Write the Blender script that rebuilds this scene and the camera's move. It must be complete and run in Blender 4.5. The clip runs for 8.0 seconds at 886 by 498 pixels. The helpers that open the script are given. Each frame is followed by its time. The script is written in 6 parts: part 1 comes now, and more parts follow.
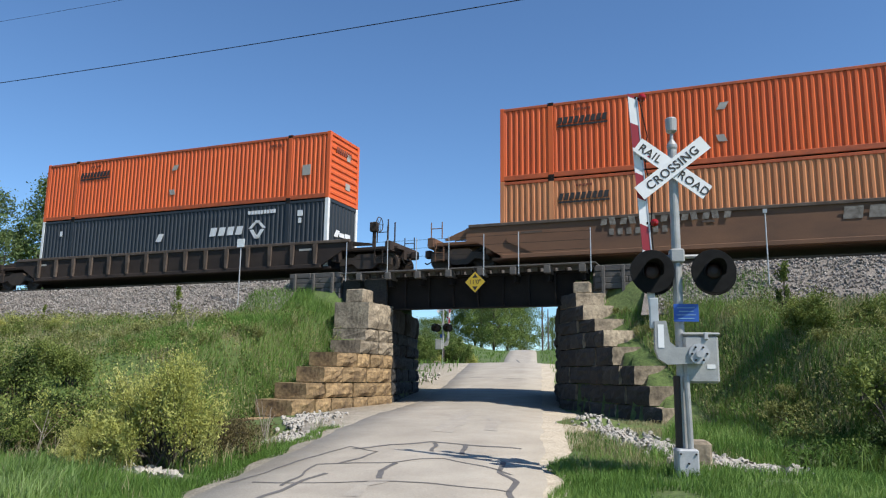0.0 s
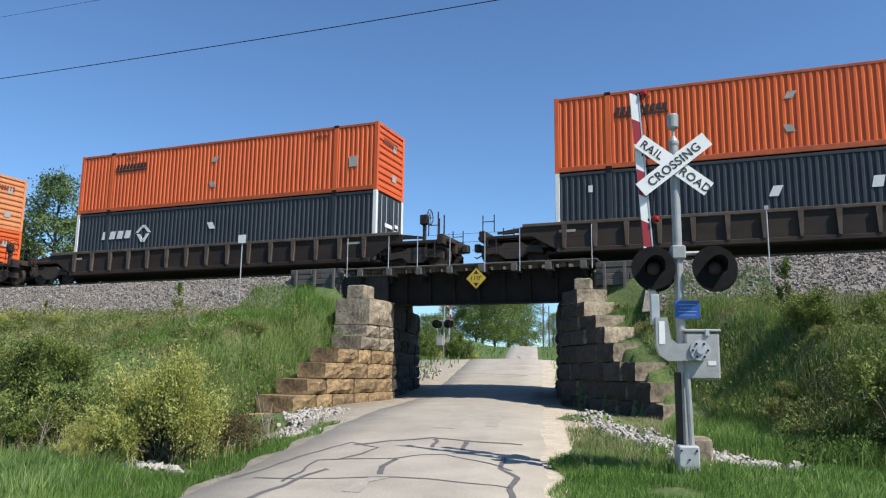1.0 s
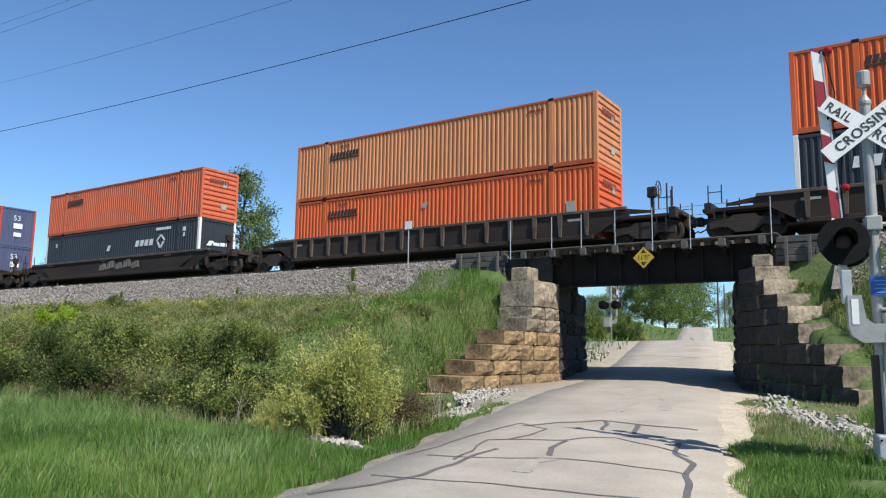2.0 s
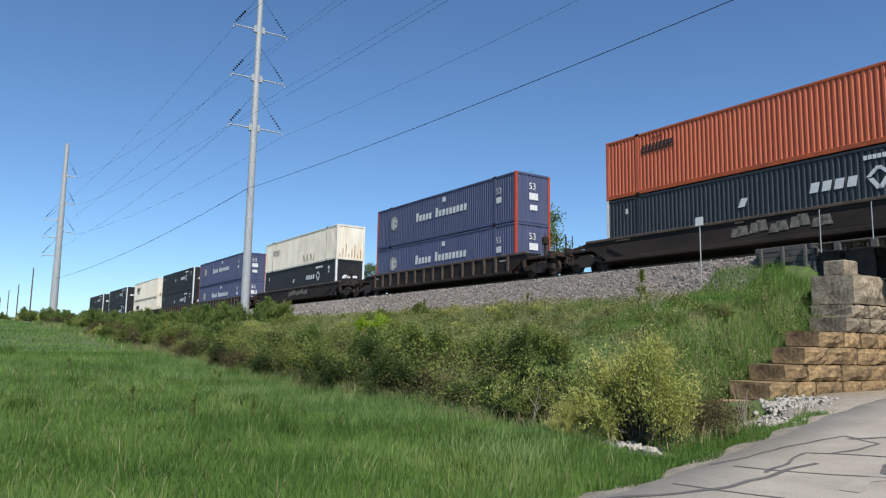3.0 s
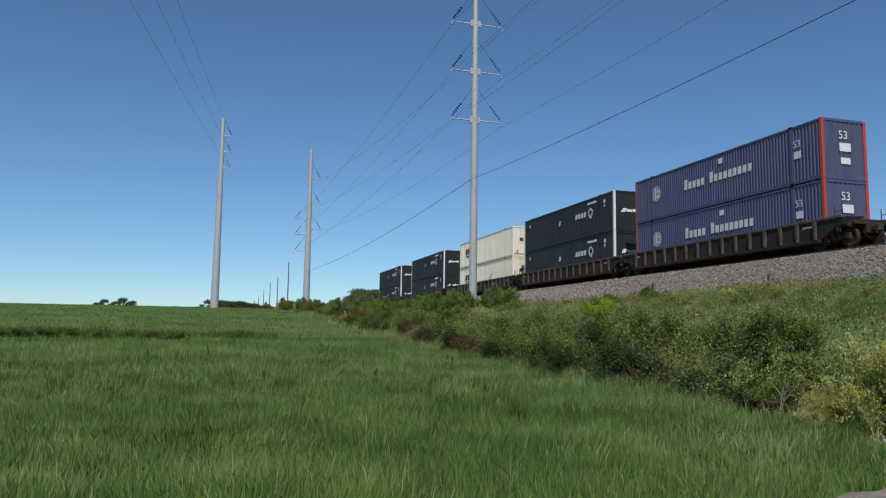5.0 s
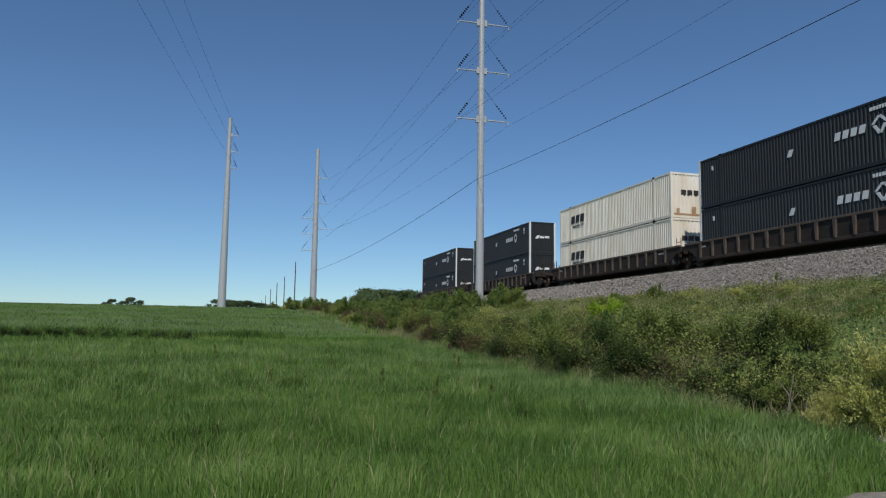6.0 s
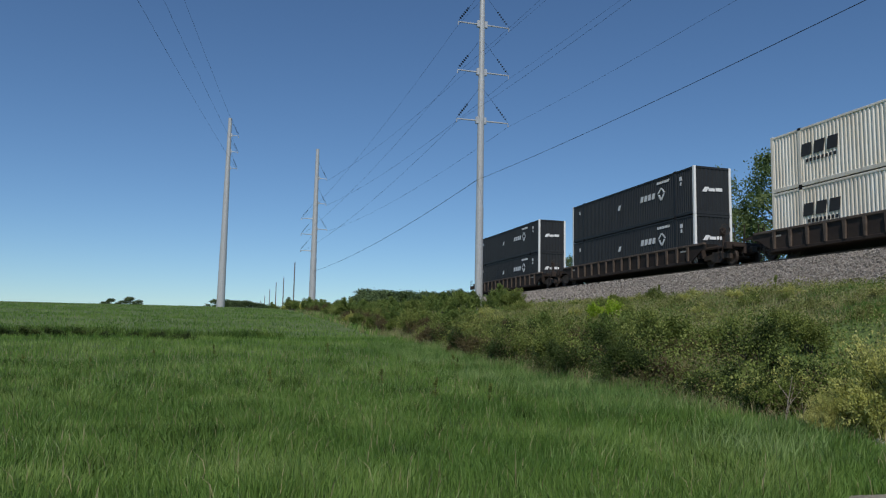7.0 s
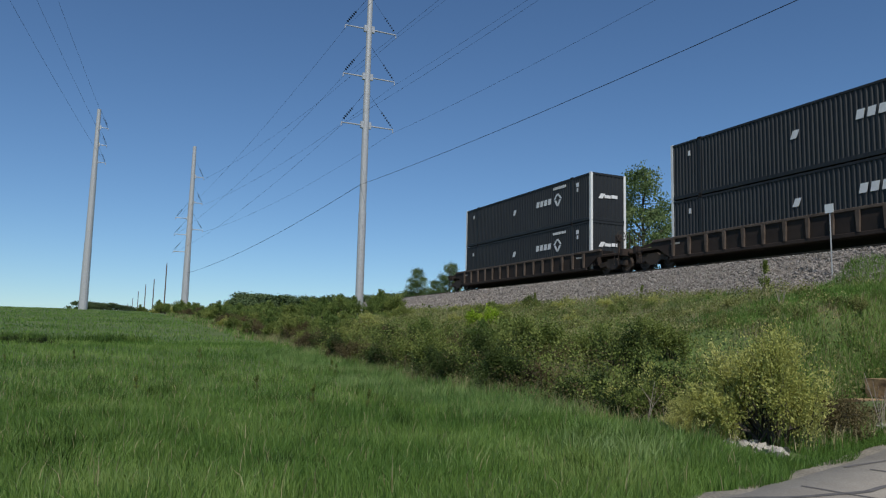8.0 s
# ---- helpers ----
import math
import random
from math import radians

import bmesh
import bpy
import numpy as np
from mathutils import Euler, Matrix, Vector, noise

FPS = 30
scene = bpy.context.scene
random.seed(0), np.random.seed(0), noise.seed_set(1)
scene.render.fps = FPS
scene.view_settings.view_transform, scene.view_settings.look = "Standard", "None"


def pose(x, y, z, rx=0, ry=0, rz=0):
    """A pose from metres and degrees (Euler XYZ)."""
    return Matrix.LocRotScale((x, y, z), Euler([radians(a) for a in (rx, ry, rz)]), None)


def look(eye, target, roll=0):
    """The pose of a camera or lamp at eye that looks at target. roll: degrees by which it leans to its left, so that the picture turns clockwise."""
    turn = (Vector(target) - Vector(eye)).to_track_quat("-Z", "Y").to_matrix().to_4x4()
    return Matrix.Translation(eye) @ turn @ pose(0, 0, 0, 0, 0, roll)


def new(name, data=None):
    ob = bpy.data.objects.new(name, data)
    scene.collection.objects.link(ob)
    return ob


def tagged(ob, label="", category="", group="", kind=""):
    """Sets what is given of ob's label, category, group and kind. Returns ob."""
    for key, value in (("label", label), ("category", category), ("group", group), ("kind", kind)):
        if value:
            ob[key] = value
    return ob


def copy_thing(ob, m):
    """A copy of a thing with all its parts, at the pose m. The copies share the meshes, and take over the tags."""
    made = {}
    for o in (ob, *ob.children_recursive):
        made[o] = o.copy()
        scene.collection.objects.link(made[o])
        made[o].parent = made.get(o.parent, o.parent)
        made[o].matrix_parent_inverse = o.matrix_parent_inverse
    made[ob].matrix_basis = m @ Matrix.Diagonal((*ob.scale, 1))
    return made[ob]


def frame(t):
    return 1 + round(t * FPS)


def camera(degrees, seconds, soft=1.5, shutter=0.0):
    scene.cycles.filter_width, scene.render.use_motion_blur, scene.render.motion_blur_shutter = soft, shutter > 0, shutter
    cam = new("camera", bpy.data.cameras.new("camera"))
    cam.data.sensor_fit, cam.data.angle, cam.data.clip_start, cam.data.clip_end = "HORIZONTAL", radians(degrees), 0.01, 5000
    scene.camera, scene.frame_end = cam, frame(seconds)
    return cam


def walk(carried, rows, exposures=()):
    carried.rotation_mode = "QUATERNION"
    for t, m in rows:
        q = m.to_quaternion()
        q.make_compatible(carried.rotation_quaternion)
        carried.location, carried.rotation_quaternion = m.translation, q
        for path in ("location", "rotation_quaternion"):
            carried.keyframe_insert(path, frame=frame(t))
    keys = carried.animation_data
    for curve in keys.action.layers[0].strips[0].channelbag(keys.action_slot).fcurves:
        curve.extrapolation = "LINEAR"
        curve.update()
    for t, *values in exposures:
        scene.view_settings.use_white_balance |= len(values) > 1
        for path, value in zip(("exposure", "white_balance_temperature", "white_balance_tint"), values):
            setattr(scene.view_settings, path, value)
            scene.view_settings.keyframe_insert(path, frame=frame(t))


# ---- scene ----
EYE = 1.6
cam = camera(61.57, 8.0, soft=1.2)
PATH = [
    (0, pose(0, 0, EYE, 99.74, -0.66, 21.47)),
    (0.5, pose(0, 0, EYE, 99.50, -0.77, 21.46)),
    (1, pose(0, 0, EYE, 99.45, -0.76, 21.54)),
    (1.2, pose(0, 0, EYE, 99.36, -0.86, 21.62)),
    (2.3, pose(0, 0, EYE, 97.73, -0.72, 41.71)),
    (2.5, pose(0, 0, EYE, 97.90, -0.72, 46.52)),
    (3, pose(0, 0, EYE, 97.79, -0.91, 56.14)),
    (3.5, pose(0, 0, EYE, 97.15, -0.86, 63.95)),
    (4, pose(0, 0, EYE, 96.65, -0.82, 69.42)),
    (4.5, pose(0, 0, EYE, 96.54, -0.86, 72.70)),
    (6, pose(0, 0, EYE, 96.38, -0.83, 73.86)),
    (6.5, pose(0, 0, EYE, 96.40, -0.96, 74.50)),
    (7, pose(0, 0, EYE, 96.45, -1.07, 73.78)),
    (7.5, pose(0, 0, EYE, 96.57, -1.34, 72.11)),
    (8, pose(0, 0, EYE, 97.07, -1.35, 64.60)),
]
walk(cam, PATH, exposures=[(0.0, 0.28), (1.2, 0.34), (2.5, 0.24), (3.0, 0.06), (4.5, -0.3), (6.0, -0.5), (7.0, -0.52), (8.0, -0.48)])

# world and sun
SUN_EL, SUN_AZ = 50.0, 108.0  # azimuth from +y towards +x
world = bpy.data.worlds.new("world")
scene.world = world
world.use_nodes = True
wn = world.node_tree
sky = wn.nodes.new("ShaderNodeTexSky")
sky.sky_type, sky.sun_disc = "NISHITA", False
sky.sun_elevation, sky.sun_rotation = radians(SUN_EL), radians(SUN_AZ)
sky.air_density, sky.dust_density, sky.ozone_density, sky.altitude = 1.0, 0.0, 3.2, 800
tint = wn.nodes.new("ShaderNodeVectorMath")
tint.operation = "MULTIPLY"
tint.inputs[1].default_value = (0.785, 0.985, 1.14)
wn.links.new(sky.outputs[0], tint.inputs[0])
wn.links.new(tint.outputs[0], wn.nodes["Background"].inputs[0])
wn.nodes["Background"].inputs[1].default_value = 0.113
sun_dir = Vector((math.sin(radians(SUN_AZ)) * math.cos(radians(SUN_EL)), math.cos(radians(SUN_AZ)) * math.cos(radians(SUN_EL)), math.sin(radians(SUN_EL))))
sun = new("sun", bpy.data.lights.new("sun", "SUN"))
sun.data.energy, sun.data.angle, sun.data.color = 5.0, radians(0.5), (1.0, 0.95, 0.88)
sun.matrix_world = look(sun_dir * 100, (0, 0, 0))


# ---- materials ----
def material(name, colour, colour2=None, rough=0.8, metal=0.0, scale=4.0, bump=0.0, bump_scale=60.0, fine=None, rand=0.0, stretch=(1, 1, 1), contrast=0.5, spec=0.5, trans=0.0):
    """Two-scale noise colour with bump. rand: brightness change from object to object."""
    m = bpy.data.materials.new(name)
    m.use_nodes = True
    t = m.node_tree
    n, l = t.nodes, t.links
    b = n["Principled BSDF"]
    b.inputs["Roughness"].default_value, b.inputs["Metallic"].default_value = rough, metal
    b.inputs["Specular IOR Level"].default_value = spec
    co = n.new("ShaderNodeTexCoord")
    mp = n.new("ShaderNodeMapping")
    mp.inputs["Scale"].default_value = stretch
    l.new(co.outputs["Object"], mp.inputs[0])
    n1 = n.new("ShaderNodeTexNoise")
    n1.inputs["Scale"].default_value, n1.inputs["Detail"].default_value, n1.inputs["Roughness"].default_value = scale, 6, 0.6
    l.new(mp.outputs[0], n1.inputs["Vector"])
    ramp = n.new("ShaderNodeValToRGB")
    ramp.color_ramp.elements[0].position, ramp.color_ramp.elements[1].position = 0.5 - contrast / 2.5, 0.5 + contrast / 2.5
    ramp.color_ramp.elements[0].color = (*colour, 1)
    ramp.color_ramp.elements[1].color = (*(colour2 or [c * 0.75 for c in colour]), 1)
    l.new(n1.outputs[0], ramp.inputs[0])
    out = ramp.outputs[0]
    n2 = n.new("ShaderNodeTexNoise")
    n2.inputs["Scale"].default_value, n2.inputs["Detail"].default_value = bump_scale, 4
    l.new(mp.outputs[0], n2.inputs["Vector"])
    if fine:
        r2 = n.new("ShaderNodeMapRange")
        r2.inputs[1].default_value, r2.inputs[2].default_value = 0.3, 0.7
        r2.inputs[3].default_value, r2.inputs[4].default_value = 1 - fine, 1 + fine
        l.new(n2.outputs[0], r2.inputs[0])
        mx = n.new("ShaderNodeVectorMath")
        mx.operation = "SCALE"
        l.new(out, mx.inputs[0])
        l.new(r2.outputs[0], mx.inputs["Scale"])
        out = mx.outputs[0]
    if rand:
        oi = n.new("ShaderNodeObjectInfo")
        r3 = n.new("ShaderNodeMapRange")
        r3.inputs[3].default_value, r3.inputs[4].default_value = 1 - rand, 1 + rand
        l.new(oi.outputs["Random"], r3.inputs[0])
        mx = n.new("ShaderNodeVectorMath")
        mx.operation = "SCALE"
        l.new(out, mx.inputs[0])
        l.new(r3.outputs[0], mx.inputs["Scale"])
        out = mx.outputs[0]
    l.new(out, b.inputs["Base Color"])
    if bump:
        bp = n.new("ShaderNodeBump")
        bp.inputs["Strength"].default_value, bp.inputs["Distance"].default_value = bump, 0.02
        l.new(n2.outputs[0], bp.inputs["Height"])
        l.new(bp.outputs[0], b.inputs["Normal"])
    if trans:
        tr = n.new("ShaderNodeBsdfTranslucent")
        l.new(out, tr.inputs[0])
        ms = n.new("ShaderNodeMixShader")
        ms.inputs[0].default_value = trans
        l.new(b.outputs[0], ms.inputs[1])
        l.new(tr.outputs[0], ms.inputs[2])
        l.new(ms.outputs[0], n["Material Output"].inputs[0])
    return m


def leaf_material(name, colours, trans=0.25, patch=0.9):
    """Leaves and blades: the colour changes from piece to piece."""
    m = bpy.data.materials.new(name)
    m.use_nodes = True
    t = m.node_tree
    n, l = t.nodes, t.links
    b = n["Principled BSDF"]
    b.inputs["Roughness"].default_value = 0.6
    b.inputs["Specular IOR Level"].default_value = 0.25
    g = n.new("ShaderNodeNewGeometry")
    ramp = n.new("ShaderNodeValToRGB")
    e = ramp.color_ramp.elements
    for i, c in enumerate(colours):
        p = i / (len(colours) - 1)
        k = e[0] if i == 0 else (e[-1] if i == len(colours) - 1 else e.new(p))
        k.position, k.color = p, (*c, 1)
    no = n.new("ShaderNodeTexNoise")
    no.inputs["Scale"].default_value, no.inputs["Detail"].default_value = patch, 3
    l.new(g.outputs["Position"], no.inputs["Vector"])
    ad = n.new("ShaderNodeMath")
    ad.operation = "MULTIPLY_ADD"
    l.new(g.outputs["Random Per Island"], ad.inputs[0])
    ad.inputs[1].default_value = 0.36
    sub = n.new("ShaderNodeMapRange")
    sub.inputs[1].default_value, sub.inputs[2].default_value, sub.inputs[3].default_value, sub.inputs[4].default_value = 0.32, 0.68, 0.0, 0.62
    l.new(no.outputs[0], sub.inputs[0])
    l.new(sub.outputs[0], ad.inputs[2])
    l.new(ad.outputs[0], ramp.inputs[0])
    l.new(ramp.outputs[0], b.inputs["Base Color"])
    tr = n.new("ShaderNodeBsdfTranslucent")
    l.new(ramp.outputs[0], tr.inputs[0])
    ms = n.new("ShaderNodeMixShader")
    ms.inputs[0].default_value = trans
    l.new(b.outputs[0], ms.inputs[1])
    l.new(tr.outputs[0], ms.inputs[2])
    l.new(ms.outputs[0], n["Material Output"].inputs[0])
    return m


M = {
    "road": material("road", (0.40, 0.36, 0.295), (0.30, 0.265, 0.215), 0.9, scale=0.9, bump=0.35, bump_scale=45, fine=0.16),
    "shoulder": material("shoulder", (0.47, 0.41, 0.32), (0.35, 0.30, 0.225), 0.95, scale=2.5, bump=0.8, bump_scale=25, fine=0.3),
    "tar": material("tar", (0.10, 0.095, 0.09), (0.15, 0.14, 0.13), 0.7, scale=5, bump=0.2, fine=0.2),
    "patch": material("patch", (0.31, 0.28, 0.235), (0.38, 0.34, 0.28), 0.9, scale=3, bump=0.4, fine=0.2),
    "soil": material("soil", (0.06, 0.10, 0.022), (0.105, 0.14, 0.04), 0.95, scale=0.35, bump=0.8, bump_scale=12, fine=0.35),
    "ballast_stone": material("ballast_stone", (0.40, 0.365, 0.325), (0.15, 0.13, 0.112), 0.95, scale=7, bump=0.6, bump_scale=34, fine=0.3, contrast=0.35),
    "ballast": material("ballast", (0.13, 0.115, 0.10), (0.25, 0.22, 0.19), 0.95, scale=1.5, bump=1.0, bump_scale=34, fine=0.5),
    "stone": material("stone", (0.40, 0.275, 0.135), (0.12, 0.078, 0.042), 0.92, scale=2.2, bump=1.0, bump_scale=11, fine=0.32, rand=0.22),
    "stone_grey": material("stone_grey", (0.37, 0.305, 0.215), (0.11, 0.088, 0.062), 0.92, scale=2.4, bump=1.0, bump_scale=11, fine=0.32, rand=0.25),
    "mortar": material("mortar", (0.10, 0.09, 0.075), None, 0.95, bump=0.5),
    "white_rock": material("white_rock", (0.46, 0.425, 0.37), (0.30, 0.275, 0.235), 0.9, scale=6, bump=0.3),
    "steel_dark": material("steel_dark", (0.011, 0.010, 0.010), (0.022, 0.018, 0.015), 0.9, scale=1.5, bump=0.3, bump_scale=30, fine=0.2, spec=0.2),
    "timber": material("timber", (0.075, 0.07, 0.065), (0.12, 0.11, 0.10), 0.9, scale=3, stretch=(0.3, 3, 3), bump=0.5),
    "car_brown": material("car_brown", (0.20, 0.098, 0.05), (0.11, 0.058, 0.034), 0.8, scale=0.9, bump=0.15, fine=0.15, stretch=(0.4, 1, 1)),
    "car_dark": material("car_dark", (0.052, 0.037, 0.029), (0.024, 0.019, 0.017), 0.85, scale=0.9, bump=0.15, fine=0.18, stretch=(0.4, 1, 1), rand=0.2, spec=0.25),
    "car_rib": material("car_rib", (0.13, 0.10, 0.08), (0.07, 0.052, 0.04), 0.85, scale=2, fine=0.2, spec=0.25),
    "wheel": material("wheel", (0.04, 0.032, 0.028), (0.07, 0.05, 0.035), 0.7, metal=0.3, scale=4),
    "orange": material("orange", (0.74, 0.13, 0.018), (0.54, 0.082, 0.018), 0.55, scale=1.3, stretch=(1.3, 1.3, 0.14), contrast=0.7, fine=0.06, bump_scale=6, rand=0.07),
    "salmon": material("salmon", (0.62, 0.135, 0.052), (0.46, 0.095, 0.042), 0.6, scale=1.3, stretch=(1.3, 1.3, 0.14), contrast=0.7, fine=0.07, bump_scale=6),
    # limestone with the shade of underpass and flared wing put into its colour
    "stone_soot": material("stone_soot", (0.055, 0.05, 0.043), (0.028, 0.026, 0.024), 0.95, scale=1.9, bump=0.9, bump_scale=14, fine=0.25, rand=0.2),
    "orange_rail": material("orange_rail", (0.52, 0.10, 0.025), (0.30, 0.065, 0.025), 0.65, scale=3, fine=0.2, stretch=(0.5, 1, 1)),
    "orange_dark": material("orange_dark", (0.22, 0.05, 0.02), (0.14, 0.035, 0.02), 0.7, scale=3, fine=0.2),
    "orange_faded": material("orange_faded", (0.66, 0.27, 0.11), (0.47, 0.165, 0.065), 0.65, scale=1.3, stretch=(1.3, 1.3, 0.14), contrast=0.7, fine=0.08, bump_scale=6, rand=0.06),
    "navy": material("navy", (0.016, 0.022, 0.03), (0.025, 0.032, 0.04), 0.6, scale=0.6, fine=0.1, bump_scale=6, rand=0.15),
    "black": material("black", (0.009, 0.010, 0.012), (0.015, 0.017, 0.018), 0.6, scale=0.6, fine=0.1, bump_scale=6, rand=0.2),
    "blue": material("blue", (0.045, 0.06, 0.15), (0.08, 0.09, 0.145), 0.6, scale=1.3, stretch=(1.2, 1.2, 0.16), contrast=0.7, fine=0.1, bump_scale=5, rand=0.1),
    "red_post": material("red_post", (0.50, 0.065, 0.025), (0.38, 0.05, 0.025), 0.55, scale=3),
    "box_white": material("box_white", (0.83, 0.79, 0.69), (0.66, 0.57, 0.44), 0.6, scale=1.1, stretch=(1.4, 1.4, 0.25), fine=0.06, rand=0.05),
    "rust": material("rust", (0.32, 0.17, 0.08), (0.45, 0.30, 0.18), 0.85, scale=4),
    "white": material("white", (0.78, 0.78, 0.76), (0.68, 0.68, 0.66), 0.5, scale=4),
    "decal_white": material("decal_white", (0.75, 0.75, 0.74), (0.62, 0.62, 0.62), 0.6, scale=7),
    "decal_black": material("decal_black", (0.03, 0.025, 0.022), None, 0.6),
    "decal_blue": material("decal_blue", (0.10, 0.30, 0.48), (0.3, 0.42, 0.5), 0.6, scale=5),
    "decal_grey": material("decal_grey", (0.42, 0.40, 0.36), (0.3, 0.28, 0.25), 0.7, scale=5),
    "chalk": material("chalk", (0.26, 0.235, 0.20), (0.08, 0.065, 0.05), 0.8, scale=5, fine=0.3),
    "galv": material("galv", (0.46, 0.465, 0.465), (0.35, 0.36, 0.365), 0.5, metal=0.15, scale=6, fine=0.08),
    "silver_paint": material("silver_paint", (0.40, 0.395, 0.375), (0.30, 0.30, 0.285), 0.45, metal=0.25, scale=5, fine=0.08, bump=0.05),
    "alu": material("alu", (0.55, 0.55, 0.54), (0.45, 0.45, 0.44), 0.4, metal=0.5, scale=6),
    "matt_black": material("matt_black", (0.007, 0.007, 0.007), (0.013, 0.013, 0.013), 0.85, scale=8, spec=0.15),
    "red_lens": material("red_lens", (0.30, 0.01, 0.012), None, 0.15),
    "dark_lens": material("dark_lens", (0.02, 0.004, 0.004), None, 0.5),
    "sign_white": material("sign_white", (0.80, 0.80, 0.78), (0.72, 0.72, 0.70), 0.35, scale=6),
    "sign_red": material("sign_red", (0.33, 0.025, 0.035), (0.27, 0.025, 0.03), 0.4),
    "sign_blue": material("sign_blue", (0.025, 0.10, 0.42), None, 0.4),
    "sign_yellow": material("sign_yellow", (0.62, 0.42, 0.02), (0.5, 0.33, 0.03), 0.45),
    "wood_pole": material("wood_pole", (0.13, 0.10, 0.08), None, 0.9),
    "rail": material("rail", (0.16, 0.11, 0.085), (0.1, 0.07, 0.05), 0.5, metal=0.6),
    "bark": material("bark", (0.10, 0.08, 0.06), (0.06, 0.05, 0.04), 0.9, scale=8, bump=0.6),
    "twig": material("twig", (0.40, 0.35, 0.28), (0.25, 0.2, 0.16), 0.9, scale=8),
    "grass": leaf_material("grass", [(0.058, 0.13, 0.024), (0.11, 0.21, 0.04), (0.175, 0.285, 0.062), (0.30, 0.39, 0.13)], 0.34, 0.3),
    "grass_blue": leaf_material("grass_blue", [(0.08, 0.16, 0.04), (0.14, 0.24, 0.065), (0.22, 0.32, 0.10), (0.34, 0.43, 0.18)], 0.3, 0.5),
    "grass_dark": leaf_material("grass_dark", [(0.03, 0.07, 0.013), (0.06, 0.115, 0.02), (0.10, 0.165, 0.03), (0.15, 0.22, 0.05)], 0.22, 0.6),
    "grass_dry": leaf_material("grass_dry", [(0.13, 0.155, 0.05), (0.25, 0.235, 0.11), (0.40, 0.35, 0.20), (0.17, 0.20, 0.065)], 0.25),
    "leaf_olive": leaf_material("leaf_olive", [(0.05, 0.08, 0.018), (0.11, 0.15, 0.032), (0.20, 0.245, 0.06), (0.32, 0.34, 0.11)], 0.28),
    "leaf_yellow": leaf_material("leaf_yellow", [(0.28, 0.30, 0.07), (0.38, 0.40, 0.11), (0.48, 0.48, 0.16), (0.58, 0.56, 0.22)], 0.42),
    "leaf_pale": leaf_material("leaf_pale", [(0.10, 0.125, 0.035), (0.18, 0.20, 0.06), (0.28, 0.29, 0.10), (0.40, 0.38, 0.17)], 0.3),
    "leaf_green": leaf_material("leaf_green", [(0.05, 0.09, 0.02), (0.10, 0.155, 0.035), (0.165, 0.225, 0.055), (0.26, 0.30, 0.095)], 0.28),
    "leaf_bright": leaf_material("leaf_bright", [(0.13, 0.24, 0.015), (0.21, 0.34, 0.02), (0.28, 0.40, 0.03), (0.34, 0.43, 0.05)]),
    "leaf_red": leaf_material("leaf_red", [(0.045, 0.038, 0.017), (0.085, 0.068, 0.03), (0.14, 0.112, 0.048), (0.13, 0.135, 0.045)], 0.22),
    "leaf_tree": leaf_material("leaf_tree", [(0.06, 0.10, 0.035), (0.105, 0.16, 0.055), (0.16, 0.215, 0.08), (0.23, 0.28, 0.12)], 0.32, 0.4),
    "leaf_far": leaf_material("leaf_far", [(0.05, 0.085, 0.035), (0.075, 0.115, 0.045), (0.105, 0.15, 0.06), (0.14, 0.18, 0.08)], 0.2, 0.1),
    "leaf_dark": leaf_material("leaf_dark", [(0.022, 0.04, 0.01), (0.038, 0.062, 0.014), (0.06, 0.09, 0.02), (0.11, 0.135, 0.036)], 0.22),
}


